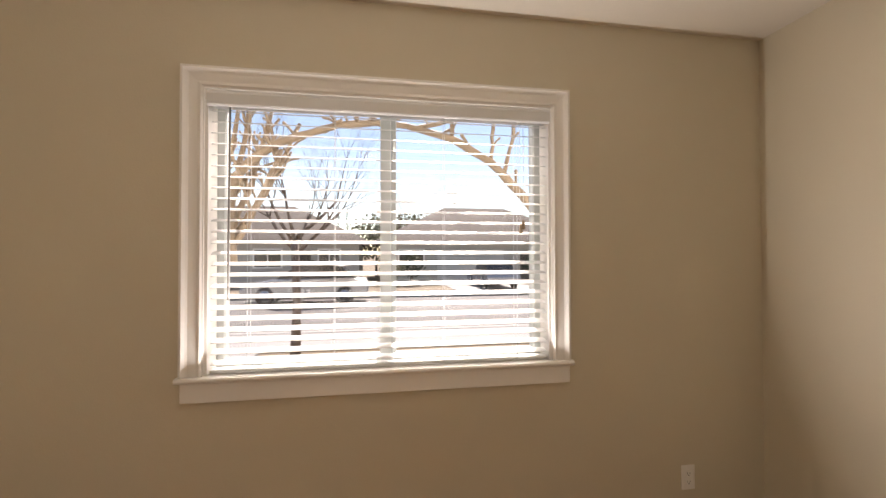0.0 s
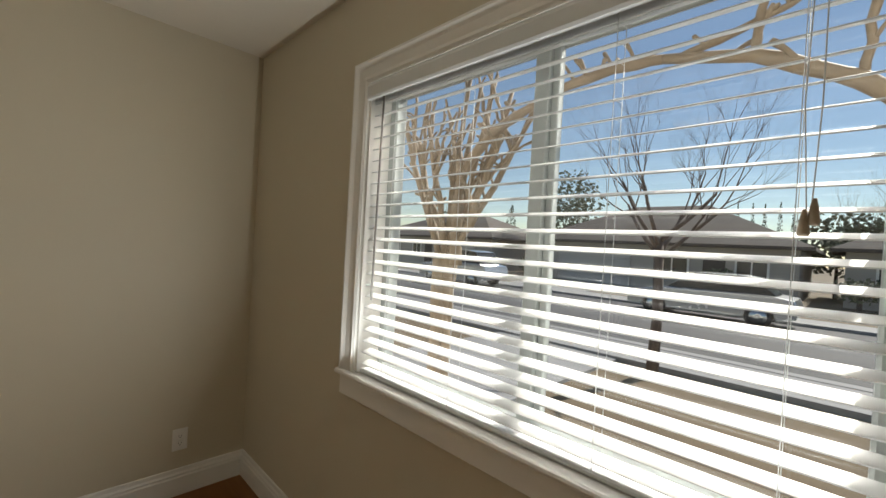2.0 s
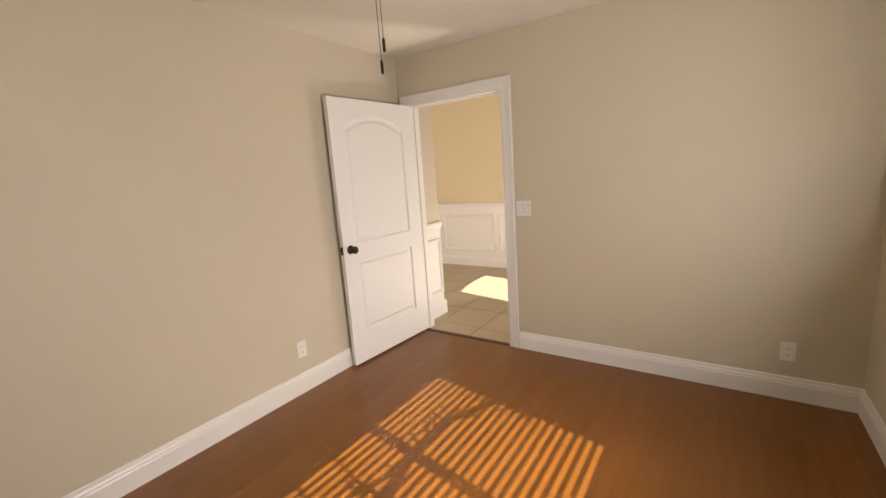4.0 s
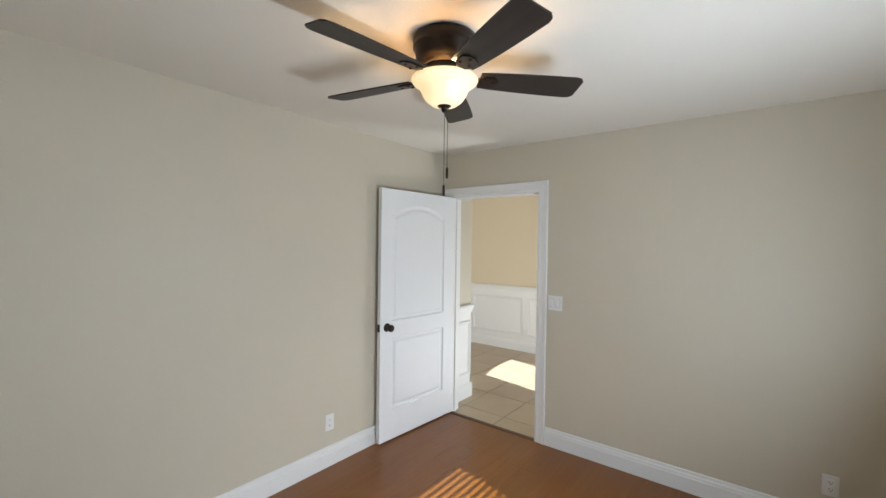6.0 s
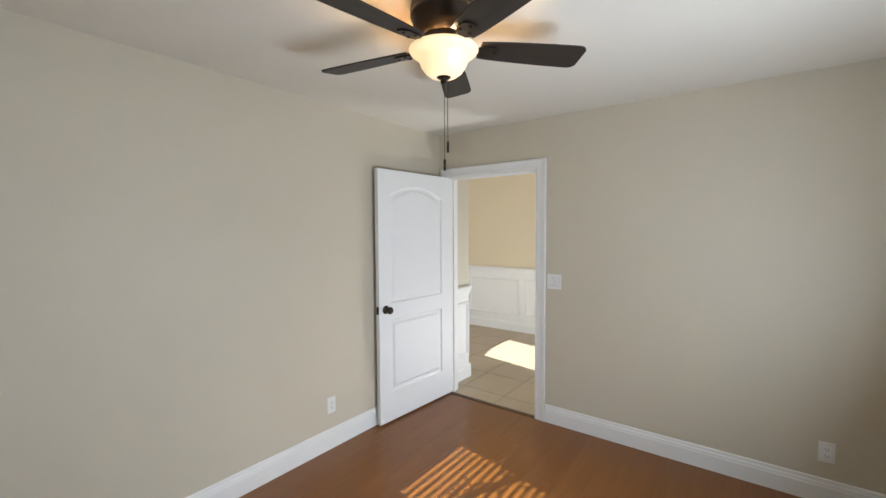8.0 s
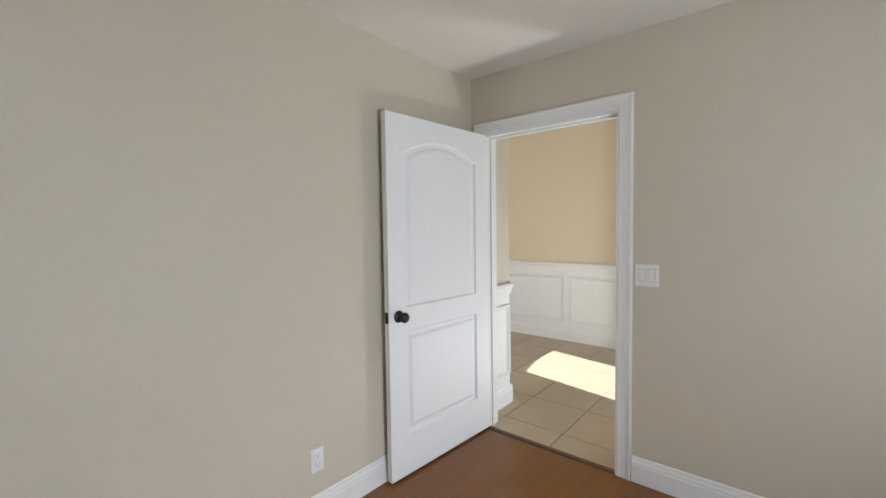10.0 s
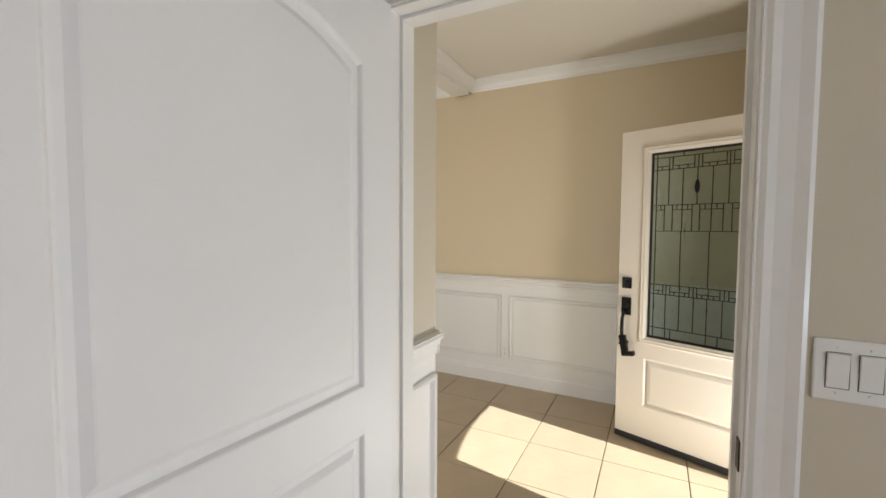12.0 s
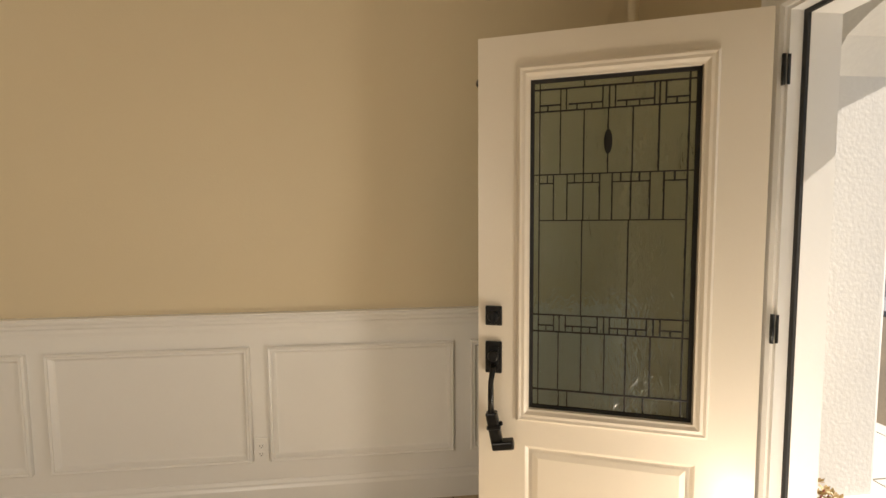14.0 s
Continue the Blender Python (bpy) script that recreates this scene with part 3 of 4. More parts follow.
for x0, x1, z0, z1 in ((0, G0 - 0.012, 0, FH), (G1 + 0.012, FW, 0, FH), (G0 - 0.012, G1 + 0.012, GZ1 + 0.012, FH), (G0 - 0.012, G1 + 0.012, P1, GZ0 - 0.012), (G0 - 0.012, G1 + 0.012, 0, P0)):
    box(b, x0, x1, -FT, 0, z0, z1)
box(b, G0 - 0.012, G1 + 0.012, -FT + 0.008, -0.008, P0, P1)
part("leaf_frame", b, CREAM, fdoor)
for y, N in ((0, Y), (-FT, -Y)):
    b = bmesh.new()
    ring(b, (G0 - 0.045, y, GZ0 - 0.045), X, Z, N, G1 - G0 + 0.09, GZ1 - GZ0 + 0.09, [(0, 0), (0.002, 0.008), (0.010, 0.013), (0.018, 0.010), (0.028, 0.011), (0.038, 0.004), (0.045, 0.002), (0.045, -0.016)])
    part("glass_moulding", b, CREAM, fdoor)
    b = bmesh.new()
    ring(b, (G0 - 0.012, y, P0), X, Z, N, G1 - G0 + 0.024, P1 - P0, [(0, 0), (0.006, -0.003), (0.013, -0.008), (0.026, -0.008), (0.046, -0.002), (0.05, -0.002)], True)
    part("door_panel", b, CREAM, fdoor)
b = bmesh.new()
box(b, G0 - 0.011, G1 + 0.011, -FT / 2 - 0.003, -FT / 2 + 0.003, GZ0 - 0.011, GZ1 + 0.011)
glass = part("glass_panel", b, ARTGLASS, fdoor, "grey-green textured leaded glass")
# leading: horizontal runs (from the top, start, end) and vertical runs (across, start, end), as fractions
gw, gh = G1 - G0, GZ1 - GZ0
HR = [(0.03, 0, 1), (0.094, 0, 1), (0.28, 0, 1), (0.417, 0.06, 0.94), (0.705, 0, 1), (0.757, 0, 1), (0.94, 0, 1), (0.076, 0.06, 0.19), (0.076, 0.24, 0.44), (0.076, 0.53, 0.74), (0.076, 0.81, 0.94),
      (0.306, 0.06, 0.15), (0.306, 0.235, 0.435), (0.306, 0.51, 0.73), (0.306, 0.81, 0.94), (0.738, 0.06, 0.16), (0.738, 0.235, 0.435), (0.738, 0.51, 0.73), (0.738, 0.81, 0.94)]
VR = [(0.06, 0, 1), (0.94, 0, 1), (0.335, 0, 0.03), (0.62, 0, 0.03)]
VR += [(f, 0.094, 0.28) for f in (0.19, 0.335, 0.48, 0.625, 0.775)]
VR += [(f, 0.03, 0.094) for f in (0.19, 0.225, 0.445, 0.485, 0.52, 0.745, 0.775, 0.81)]
VR += [(f, 0.28, 0.417) for f in (0.15, 0.235, 0.335, 0.435, 0.51, 0.62, 0.73, 0.81)]
VR += [(0.33, 0.417, 0.705), (0.61, 0.417, 0.705)]
VR += [(f, 0.705, 0.757) for f in (0.16, 0.195, 0.235, 0.335, 0.435, 0.475, 0.51, 0.62, 0.73, 0.77, 0.81)]
VR += [(f, 0.757, 0.94) for f in (0.19, 0.335, 0.48, 0.61, 0.755)]
VR += [(f, 0.076, 0.094) for f in (0.11, 0.29, 0.38, 0.585, 0.66, 0.87)] + [(f, 0.28, 0.306) for f in (0.11, 0.28, 0.39, 0.56, 0.67, 0.87)] + [(f, 0.738, 0.757) for f in (0.11, 0.28, 0.39, 0.56, 0.67, 0.87)]
VR += [(f, 0.94, 1.0) for f in (0.195, 0.25, 0.61, 0.72)]
b = bmesh.new()
cw = 0.0019
for s in (1, -1):
    ya, yb = sorted((-FT / 2 + s * 0.003, -FT / 2 + s * 0.0055))
    yc, yd = sorted((-FT / 2 + s * 0.003, -FT / 2 + s * 0.0050))
    for f, a, e in HR:
        box(b, G1 - e * gw, G1 - a * gw, ya, yb, GZ1 - f * gh - cw, GZ1 - f * gh + cw)
    for f, a, e in VR:
        box(b, G1 - f * gw - cw, G1 - f * gw + cw, yc, yd, GZ1 - e * gh, GZ1 - a * gh)
part("leading", b, CAME, fdoor, "dark lead came pattern", fix=False)
b = bmesh.new()
ring(b, (G0, -FT / 2 + 0.003, GZ0), X, Z, Y, gw, gh, [(0, 0), (0, 0.005), (0.012, 0.005), (0.014, 0)])
part("glass_edge_came", b, CAME, fdoor)
b = bmesh.new()
bmesh.ops.create_uvsphere(b, u_segments=14, v_segments=10, radius=1.0, matrix=Matrix.Translation((G1 - 0.48 * gw, -FT / 2 + 0.006, GZ1 - 0.19 * gh)) @ Matrix.Diagonal((0.014, 0.008, 0.042, 1)))
part("glass_jewel", b, BLACK, fdoor, "dark oval glass jewel")
UX = 0.848
for y, s in ((0, 1), (-FT, -1)):
    b = bmesh.new()
    bevel_box(b, UX - 0.030, UX + 0.030, min(y, y + s * 0.012), max(y, y + s * 0.012), 1.030 - 0.036, 1.030 + 0.036, 0.004, 2)
    lathe(b, [(0.021, 0), (0.021, 0.012), (0.017, 0.018)], 20, Matrix.Translation((UX, y + s * 0.012, 1.03)) @ Matrix.Rotation(radians(-90 * s), 4, "X"))
    if s > 0:
        bevel_box(b, UX - 0.004, UX + 0.004, 0.028, 0.046, 1.008, 1.052, 0.002)
    part("deadbolt", b, BLACK, fdoor, "black square deadbolt")
b = bmesh.new()
bevel_box(b, UX - 0.030, UX + 0.030, 0, 0.014, 0.818, 0.935, 0.004, 2)
bevel_box(b, UX - 0.020, UX + 0.020, 0.013, 0.022, 0.835, 0.918, 0.004, 2)
part("handle_plate", b, BLACK, fdoor)
b = bmesh.new()
lathe(b, [(0.018, 0.0), (0.020, 0.012), (0.014, 0.020)], 18, Matrix.Translation((UX, 0.02, 0.886)) @ Matrix.Rotation(radians(-90), 4, "X"))
tube(b, [(UX, 0.020, 0.850), (UX, 0.045, 0.835), (UX + 0.004, 0.058, 0.800), (UX + 0.004, 0.060, 0.740), (UX + 0.004, 0.054, 0.680)], [0.010, 0.010, 0.010, 0.011, 0.011], 10)
part("handle_grip", b, BLACK, fdoor)
b = bmesh.new()
lever = bmesh.new()
bevel_box(lever, -0.021, 0.021, 0.034, 0.066, -0.115, 0.0, 0.006, 2)
bevel_box(lever, -0.025, 0.025, 0.030, 0.070, -0.060, -0.046, 0.003)
bevel_box(lever, -0.060, 0.019, 0.034, 0.074, -0.135, -0.105, 0.006, 2)
bevel_box(lever, -0.033, -0.020, 0.044, 0.058, -0.052, -0.038, 0.003)
join(b, lever, Matrix.Translation((UX + 0.004, 0, 0.690)) @ Matrix.Rotation(radians(11), 4, "Y"))
part("handle_foot", b, BLACK, fdoor)
b = bmesh.new()
box(b, 0.004, FW - 0.004, -FT + 0.004, -0.004, -0.014, 0.0)
box(b, 0.0, FW, -0.001, 0.004, -0.012, 0.026)
part("door_sweep", b, RUBBER, fdoor, "dark door sweep")
b = bmesh.new()
lathe(b, [(0.008, 0), (0.008, 0.012), (0.014, 0.018), (0.017, 0.028), (0.010, 0.036)], 14, Matrix.Translation((FW + 0.003, -FT, 1.885)) @ Matrix.Rotation(radians(90), 4, "X"))
part("back_knob", b, BLACK, fdoor)

# ---- ceiling fan ----
FCX, FCY = 0.150, -0.030
fan = thing("ceiling_fan", (FCX, FCY, ZC), "dark bronze five-blade ceiling fan with lit bowl lamp", "ceiling fan")
b = bmesh.new()
lathe(b, [(0.112, 0), (0.128, -0.004), (0.130, -0.020), (0.124, -0.030), (0.130, -0.036), (0.130, -0.050), (0.122, -0.058), (0.118, -0.090), (0.108, -0.104), (0.098, -0.110), (0.094, -0.124), (0.07, -0.128)], 48)
part("motor_housing", b, BRONZE, fan)
b = bmesh.new()
lathe(b, [(0.085, -0.124), (0.090, -0.132), (0.090, -0.158), (0.080, -0.166), (0.074, -0.178), (0.05, -0.180)], 40)
part("hub", b, BRONZE, fan)
b = bmesh.new()
bowl = [(0.030, -0.276), (0.052, -0.272), (0.074, -0.256), (0.088, -0.236), (0.098, -0.212), (0.112, -0.196), (0.130, -0.184), (0.137, -0.174), (0.134, -0.168), (0.128, -0.170), (0.106, -0.196), (0.092, -0.214), (0.080, -0.240), (0.05, -0.262)]
lathe(b, bowl, 48, None, False)
bowl_ob = part("lamp_bowl", b, BULBGLASS, fan, "glowing alabaster glass bowl")
bowl_ob.visible_shadow = True
b = bmesh.new()
lathe(b, [(0.004, -0.302), (0.010, -0.298), (0.013, -0.290), (0.010, -0.284), (0.022, -0.281), (0.031, -0.274), (0.030, -0.268)], 24)
part("finial", b, BRONZE, fan)
iron, blade = None, None
for k in range(5):
    a = radians(-7 + 72 * k)
    rot = Matrix.Rotation(a, 4, "Z")
    if blade is None:
        b = bmesh.new()
        prof = [(0.145, 0.048), (0.19, 0.054), (0.30, 0.062), (0.44, 0.068), (0.548, 0.070), (0.568, 0.064), (0.580, 0.049)]
        outline = [(x, -w) for x, w in prof] + [(x, w) for x, w in prof[::-1]]
        prism(b, (0, 0, -0.003), X, Y, Z, outline, 0.006)
        bmesh.ops.transform(b, matrix=Matrix.Translation((0, 0, -0.161)) @ Matrix.Rotation(radians(-12), 4, "X"), verts=b.verts[:])
        blade = part("blade", b, BLADE, fan)
        b = bmesh.new()
        prism(b, (0, 0, -0.009), X, Y, Z, [(0.08, -0.014), (0.125, -0.012), (0.155, -0.032), (0.205, -0.034), (0.225, -0.012), (0.225, 0.012), (0.205, 0.034), (0.155, 0.032), (0.125, 0.012), (0.08, 0.014)], 0.006)
        for sx, sy in ((0.165, 0.02), (0.165, -0.02), (0.205, 0.0)):
            lathe(b, [(0.006, -0.013), (0.006, -0.009)], 10, Matrix.Translation((sx, sy, 0)))
        bmesh.ops.transform(b, matrix=Matrix.Translation((0, 0, -0.161)) @ Matrix.Rotation(radians(-12), 4, "X"), verts=b.verts[:])
        tube(b, [(0.075, 0, -0.148), (0.10, 0, -0.158), (0.13, 0, -0.172)], 0.010, 8)
        iron = part("blade_iron", b, BRONZE, fan)
        blade.matrix_basis = iron.matrix_basis = rot
    else:
        for src, nm in ((blade, "blade"), (iron, "blade_iron")):
            o = new(nm, src.data)
            o.parent = fan
            o.matrix_basis = rot
for dx, dy, zb in ((0.012, 0.012, 1.797 - ZC), (0.004, 0.022, 1.867 - ZC)):
    b = bmesh.new()
    tube(b, [(dx, dy, -0.27), (dx + 0.001, dy, -0.45), (dx, dy, zb + 0.04)], 0.0013, 6)
    part("pull_chain", b, BRONZE, fan)
    b = bmesh.new()
    lathe(b, [(0.003, zb), (0.0052, zb + 0.003), (0.0052, zb + 0.04), (0.002, zb + 0.046)], 10, Matrix.Translation((dx, dy, 0)))
    part("chain_pull", b, BRONZE, fan)

# ---- switches and outlets ----
def plate(name, at, rz, w, h, label, cat, kind):
    """Local y is into the wall, so the front faces -y."""
    t = thing(name, at, label, cat, rz=rz)
    b = bmesh.new()
    bevel_box(b, -w / 2, w / 2, -0.006, 0, -h / 2, h / 2, 0.003, 2)
    part("cover_plate", b, PLATE, t)
    if kind == "rocker":
        for x in (-0.023, 0.023) if w > 0.1 else (0,):
            b = bmesh.new()
            ring(b, (x - 0.0175, -0.006, -0.034), X, Z, -Y, 0.035, 0.068, [(0, 0.0004), (0.001, 0.0006), (0.0012, -0.0005)])
            part("rocker_frame", b, SLOT, t)
            b = bmesh.new()
            prism(b, (x - 0.0155, -0.006, 0), -Y, Z, X, [(0, -0.032), (0.002, -0.032), (0.0055, 0.030), (0.0045, 0.032), (0, 0.032)], 0.031)
            part("rocker", b, PLATE, t)
    else:
        for z in (-0.0195, 0.0195):
            b = bmesh.new()
            bevel_box(b, -0.017, 0.017, -0.0085, -0.005, z - 0.0145, z + 0.0145, 0.003, 2)
            part("receptacle", b, PLATE, t)
            b = bmesh.new()
            box(b, -0.0075, -0.0055, -0.0088, -0.008, z - 0.003, z + 0.006)
            box(b, 0.0055, 0.0075, -0.0088, -0.008, z - 0.003, z + 0.005)
            lathe(b, [(0.0026, 0), (0.0026, 0.0006)], 10, Matrix.Translation((0, -0.0084, z - 0.008)) @ Matrix.Rotation(radians(90), 4, "X"))
            part("slot_face", b, SLOT, t)
    for z in ((-0.042, 0.042) if kind == "rocker" else (0,)):
        for x in (-0.023, 0.023) if w > 0.1 else (0,):
            b = bmesh.new()
            lathe(b, [(0.0032, 0), (0.0026, 0.001)], 10, Matrix.Translation((x, -0.006, z)) @ Matrix.Rotation(radians(90), 4, "X"))
            part("screw", b, PLATE, t)
    return t


plate("light_switch", (XW, -0.280, 1.145), 90, 0.116, 0.116, "white double rocker switch beside the doorway", "switch", "rocker")
plate("outlet", (XW, 1.326, 0.296), 90, 0.071, 0.116, "white duplex outlet low on greige wall", "outlet", "outlet")
plate("outlet", (-0.340, YS, 0.312), 180, 0.071, 0.116, "white duplex outlet low beside the open door", "outlet", "outlet")
plate("outlet", (1.63, YN, 0.30), 0, 0.071, 0.116, "white duplex outlet low beyond the window", "outlet", "outlet")
plate("outlet", (FX + 0.004, -1.787, 0.297), 90, 0.071, 0.116, "white duplex outlet between wainscot panels", "outlet", "outlet")
plate("light_switch", (-2.312, FN, 1.13), 0, 0.116, 0.116, "white double rocker switch beside the front door", "switch", "rocker")

# ---- porch ----
PZ = -0.075
bm = bmesh.new()
box(bm, -5.6, XF + 0.03, FN + 0.15, 2.3, -0.5, PZ - 0.008)
porch = setting("porch_floor", bm, GROUT, "pale concrete porch floor with joints", "porch")
bm = bmesh.new()
box(bm, -4.12, -3.97, FN + 0.15, 0.88, -0.5, 2.95)
box(bm, -7.0, -4.12, FN + 0.15, FN + 0.3, -0.5, 2.95)
setting("wall_porch", bm, STUCCO, "cream stucco porch side wall", "wall")
bm = bmesh.new()
AX0, AX1, AZ, ARISE = -3.90, -1.90, 2.06, 0.36
xs = [AX0 + (AX1 - AX0) * k / 24 for k in range(25)]
arc = [(x, AZ + ARISE * math.sqrt(max(0.0, 1 - ((x - (AX0 + AX1) / 2) / ((AX1 - AX0) / 2)) ** 2))) for x in xs]
prism(bm, (0, 0.88, 0), X, Z, Y, arc + [(AX1, 2.95), (AX0, 2.95)], 0.40)
b2 = bmesh.new()
box(b2, -4.40, AX0, 0.88, 1.28, PZ + 0.001, 2.95)
bmesh.ops.bevel(b2, geom=[e for e in b2.edges if abs(e.verts[0].co.z - e.verts[1].co.z) > 1], offset=0.03, segments=3, affect="EDGES", profile=0.5)
join(bm, b2)
bevel_box(bm, -4.43, AX0 + 0.025, 0.855, 1.305, PZ + 0.001, PZ + 0.07, 0.012, 2)
box(bm, AX1, XF + 0.02, 0.88, 1.28, PZ + 0.001, 2.95)
setting("porch_arch", bm, STUCCO, "rough white stucco porch arch and pillar", "arch")
bm = bmesh.new()
box(bm, XF - 0.04, XF - 0.001, FN + 0.15, YO, -0.5, 2.95)
box(bm, XF - 0.04, WX0 - 0.02, YO, YO + 0.03, -0.5, 2.6); box(bm, WX1 + 0.02, XE + 0.15, YO, YO + 0.03, -0.5, 2.6)
box(bm, WX0 - 0.02, WX1 + 0.02, YO, YO + 0.03, -0.5, WZ0 - 0.02); box(bm, WX0 - 0.02, WX1 + 0.02, YO, YO + 0.03, WZ1 + 0.06, 2.6)
setting("wall_outer", bm, STUCCO, "pale stucco outer wall of the house", "wall")
bm = bmesh.new()
box(bm, -7.0, XE + 0.6, FN + 0.15, 1.75, 2.95, 3.05)
box(bm, XF - 0.1, XE + 0.6, 1.75, YO + 0.42, 2.62, 2.72)
setting("eave", bm, TRIM, "white boxed eave over porch and window", "eave")

# low succulent with red-tinged rosettes by the porch wall
plant = thing("porch_plant", (-3.76, 0.56, PZ), "bushy dry orange succulent on the porch floor", "plant")
b, bs = bmesh.new(), bmesh.new()
rng = random.Random(5)
for i in range(260):
    a, rr = rng.uniform(0, 2 * math.pi), 0.29 * math.sqrt(rng.random())
    h = (0.47 - 0.9 * rr) * rng.uniform(0.35, 1.0)
    p = Vector((rr * math.cos(a) * (0.65 if math.cos(a) < 0 else 1.0), rr * math.sin(a), max(0.03, h)))
    if i % 3 == 0:
        tube(bs, [(p.x * 0.3, p.y * 0.3, 0), (p.x * 0.75, p.y * 0.75, p.z * 0.5), p], [0.005, 0.004, 0.003], 5)
    n = 7
    for k in range(n):
        t = 2 * math.pi * k / n + rng.random()
        d = Vector((math.cos(t), math.sin(t), rng.uniform(0.1, 0.7)))
        e = d.normalized() * rng.uniform(0.018, 0.034)
        w = Vector((-math.sin(t), math.cos(t), 0)) * 0.008
        q = [b.verts.new(p), b.verts.new(p + e * 0.55 + w), b.verts.new(p + e + Vector((0, 0, 0.004))), b.verts.new(p + e * 0.55 - w)]
        b.faces.new(q)
part("foliage", b, PLANT, plant, "", False)
part("stem_cluster", bs, STEM, plant)

# ---- outside ground ----
bm = bmesh.new()
v = [bm.verts.new(p) for p in ((-3000, YO + 0.03, GZ), (3000, YO + 0.03, GZ), (3000, 3000, GZ), (-3000, 3000, GZ))]
bm.faces.new(v)
v = [bm.verts.new(p) for p in ((-3000, -60, GZ - 0.1), (3000, -60, GZ - 0.1), (3000, YO + 0.03, GZ - 0.1), (-3000, YO + 0.03, GZ - 0.1))]
bm.faces.new(v)
setting("ground", bm, LAWN, "dry winter lawn to the horizon", "ground")
bm = bmesh.new()
box(bm, -1.6, 6.0, YO + 0.03, 4.6, GZ - 0.1, GZ + 0.03)
setting("planting_bed", bm, MULCH, "brown mulch bed under the window", "ground")
bm = bmesh.new()
box(bm, -300, 300, 9.45, 17.2, GZ - 0.3, GZ + 0.006)
setting("road", bm, ASPHALT, "grey asphalt residential street", "road")
bm = bmesh.new()
box(bm, -300, 300, 9.2, 9.45, GZ - 0.3, GZ + 0.10); box(bm, -300, 300, 17.2, 17.45, GZ - 0.3, GZ + 0.10)
setting("kerb", bm, KERB, "concrete kerbs along the street", "kerb")
bm = bmesh.new()
box(bm, -300, 300, 7.9, 9.2, GZ - 0.3, GZ + 0.09); box(bm, -300, 300, 17.45, 18.8, GZ - 0.3, GZ + 0.09)
box(bm, -12.5, -8.0, 18.8, 26.0, GZ - 0.3, GZ + 0.03); box(bm, 4.2, 9.0, 18.8, 27.5, GZ - 0.3, GZ + 0.03)
box(bm, -4.4, -1.9, 1.35, 7.9, GZ - 0.3, GZ + 0.05)
setting("pavement", bm, KERB, "pale concrete pavements and driveways", "pavement")


# ---- trees ----
def grow(bm, p, d, r, length, depth, rng, spread=0.75, up=0.15):
    pts, radii = [p], [r]
    for k in range(4):
        d = (d + Vector((rng.uniform(-1, 1), rng.uniform(-1, 1), rng.uniform(-0.6, 1))) * 0.16 + Vector((0, 0, up * 0.3))).normalized()
        pts.append(pts[-1] + d * length / 4)
        radii.append(r * (1 - 0.13 * (k + 1)))
    tube(bm, pts, radii, 6 if r > 0.02 else 4)
    if depth:
        for k in range(rng.choice((2, 3, 3))):
            i = rng.choice((2, 3, 4, 4))
            nd = (d + Vector((rng.uniform(-1, 1), rng.uniform(-1, 1), rng.uniform(-0.3, 0.9))) * spread).normalized()
            grow(bm, pts[i], nd, radii[i] * 0.68, length * rng.uniform(0.62, 0.85), depth - 1, rng, spread, up)


def bare_tree(at, height, r, seed, label, depth=4, clear=0.18, reach=0.30):
    t = thing("bare_tree", at, label, "tree", "bare street trees")
    rng = random.Random(seed)
    b = bmesh.new()
    tube(b, [(0, 0, -0.05), (0.03, 0, height * 0.5 * clear), (-0.02, 0.03, height * (clear + 0.08))], [r * 1.25, r, r * 0.9], 10)
    part("trunk", b, GREYBARK, t)
    b = bmesh.new()
    for k in range(6):
        a = 2 * math.pi * k / 6 + rng.random()
        grow(b, Vector((-0.02, 0.03, height * (clear + 0.014 * k))), Vector((math.cos(a) * 1.0, math.sin(a) * 1.0, 1)).normalized(), r * 0.55, height * reach, depth, rng)
    part("crown", b, GREYBARK, t, "", False)


bare_tree((-1.25, 7.6, GZ), 4.4, 0.075, 3, "slim leafless tree on the front lawn", 6, 0.40, 0.24)
bare_tree((2.4, 34.0, GZ), 7.5, 0.15, 8, "leafless tree behind the low houses")
bare_tree((7.7, 36.0, GZ), 8.0, 0.16, 11, "leafless tree rising over a roof")
bare_tree((-26.0, 30.0, GZ), 7.0, 0.15, 14, "leafless tree between houses")

# multi-stemmed crape myrtle close to the glass
myrtle = thing("crape_myrtle", (-0.72, 2.33, GZ + 0.03), "tan smooth-barked leafless multi-stem tree by the window", "tree")
rng = random.Random(21)


def knotty(bm, pts, r0, r1, seg=8, steps=5, wob=0.006):
    """A limb through pts, with small bends and swellings."""
    out, rad, n = [], [], (len(pts) - 1) * steps
    for i in range(n + 1):
        k = min(i // steps, len(pts) - 2)
        p = Vector(pts[k]).lerp(Vector(pts[k + 1]), i / steps - k)
        f = i / n
        w = wob if 0 < i < n else 0
        out.append(p + Vector((rng.uniform(-w, w), rng.uniform(-w, w), 0)))
        rad.append((r0 + (r1 - r0) * f) * rng.uniform(0.88, 1.16))
    tube(bm, out, rad, seg)
    return out


def spurs(bm, line, count, size, r):
    """Short pruned side shoots with swollen ends."""
    for k in range(count):
        q = line[rng.randrange(1, len(line))]
        d = Vector((rng.uniform(-0.8, 0.8), rng.uniform(-0.7, 0.7), rng.uniform(0.2, 1.0))).normalized() * rng.uniform(0.4, 1.0) * size
        tube(bm, [q, q + d * 0.55 + Vector((0, 0, 0.006)), q + d * 0.9, q + d], [r, r * 0.8, r * 1.15, r * 0.8], 6)


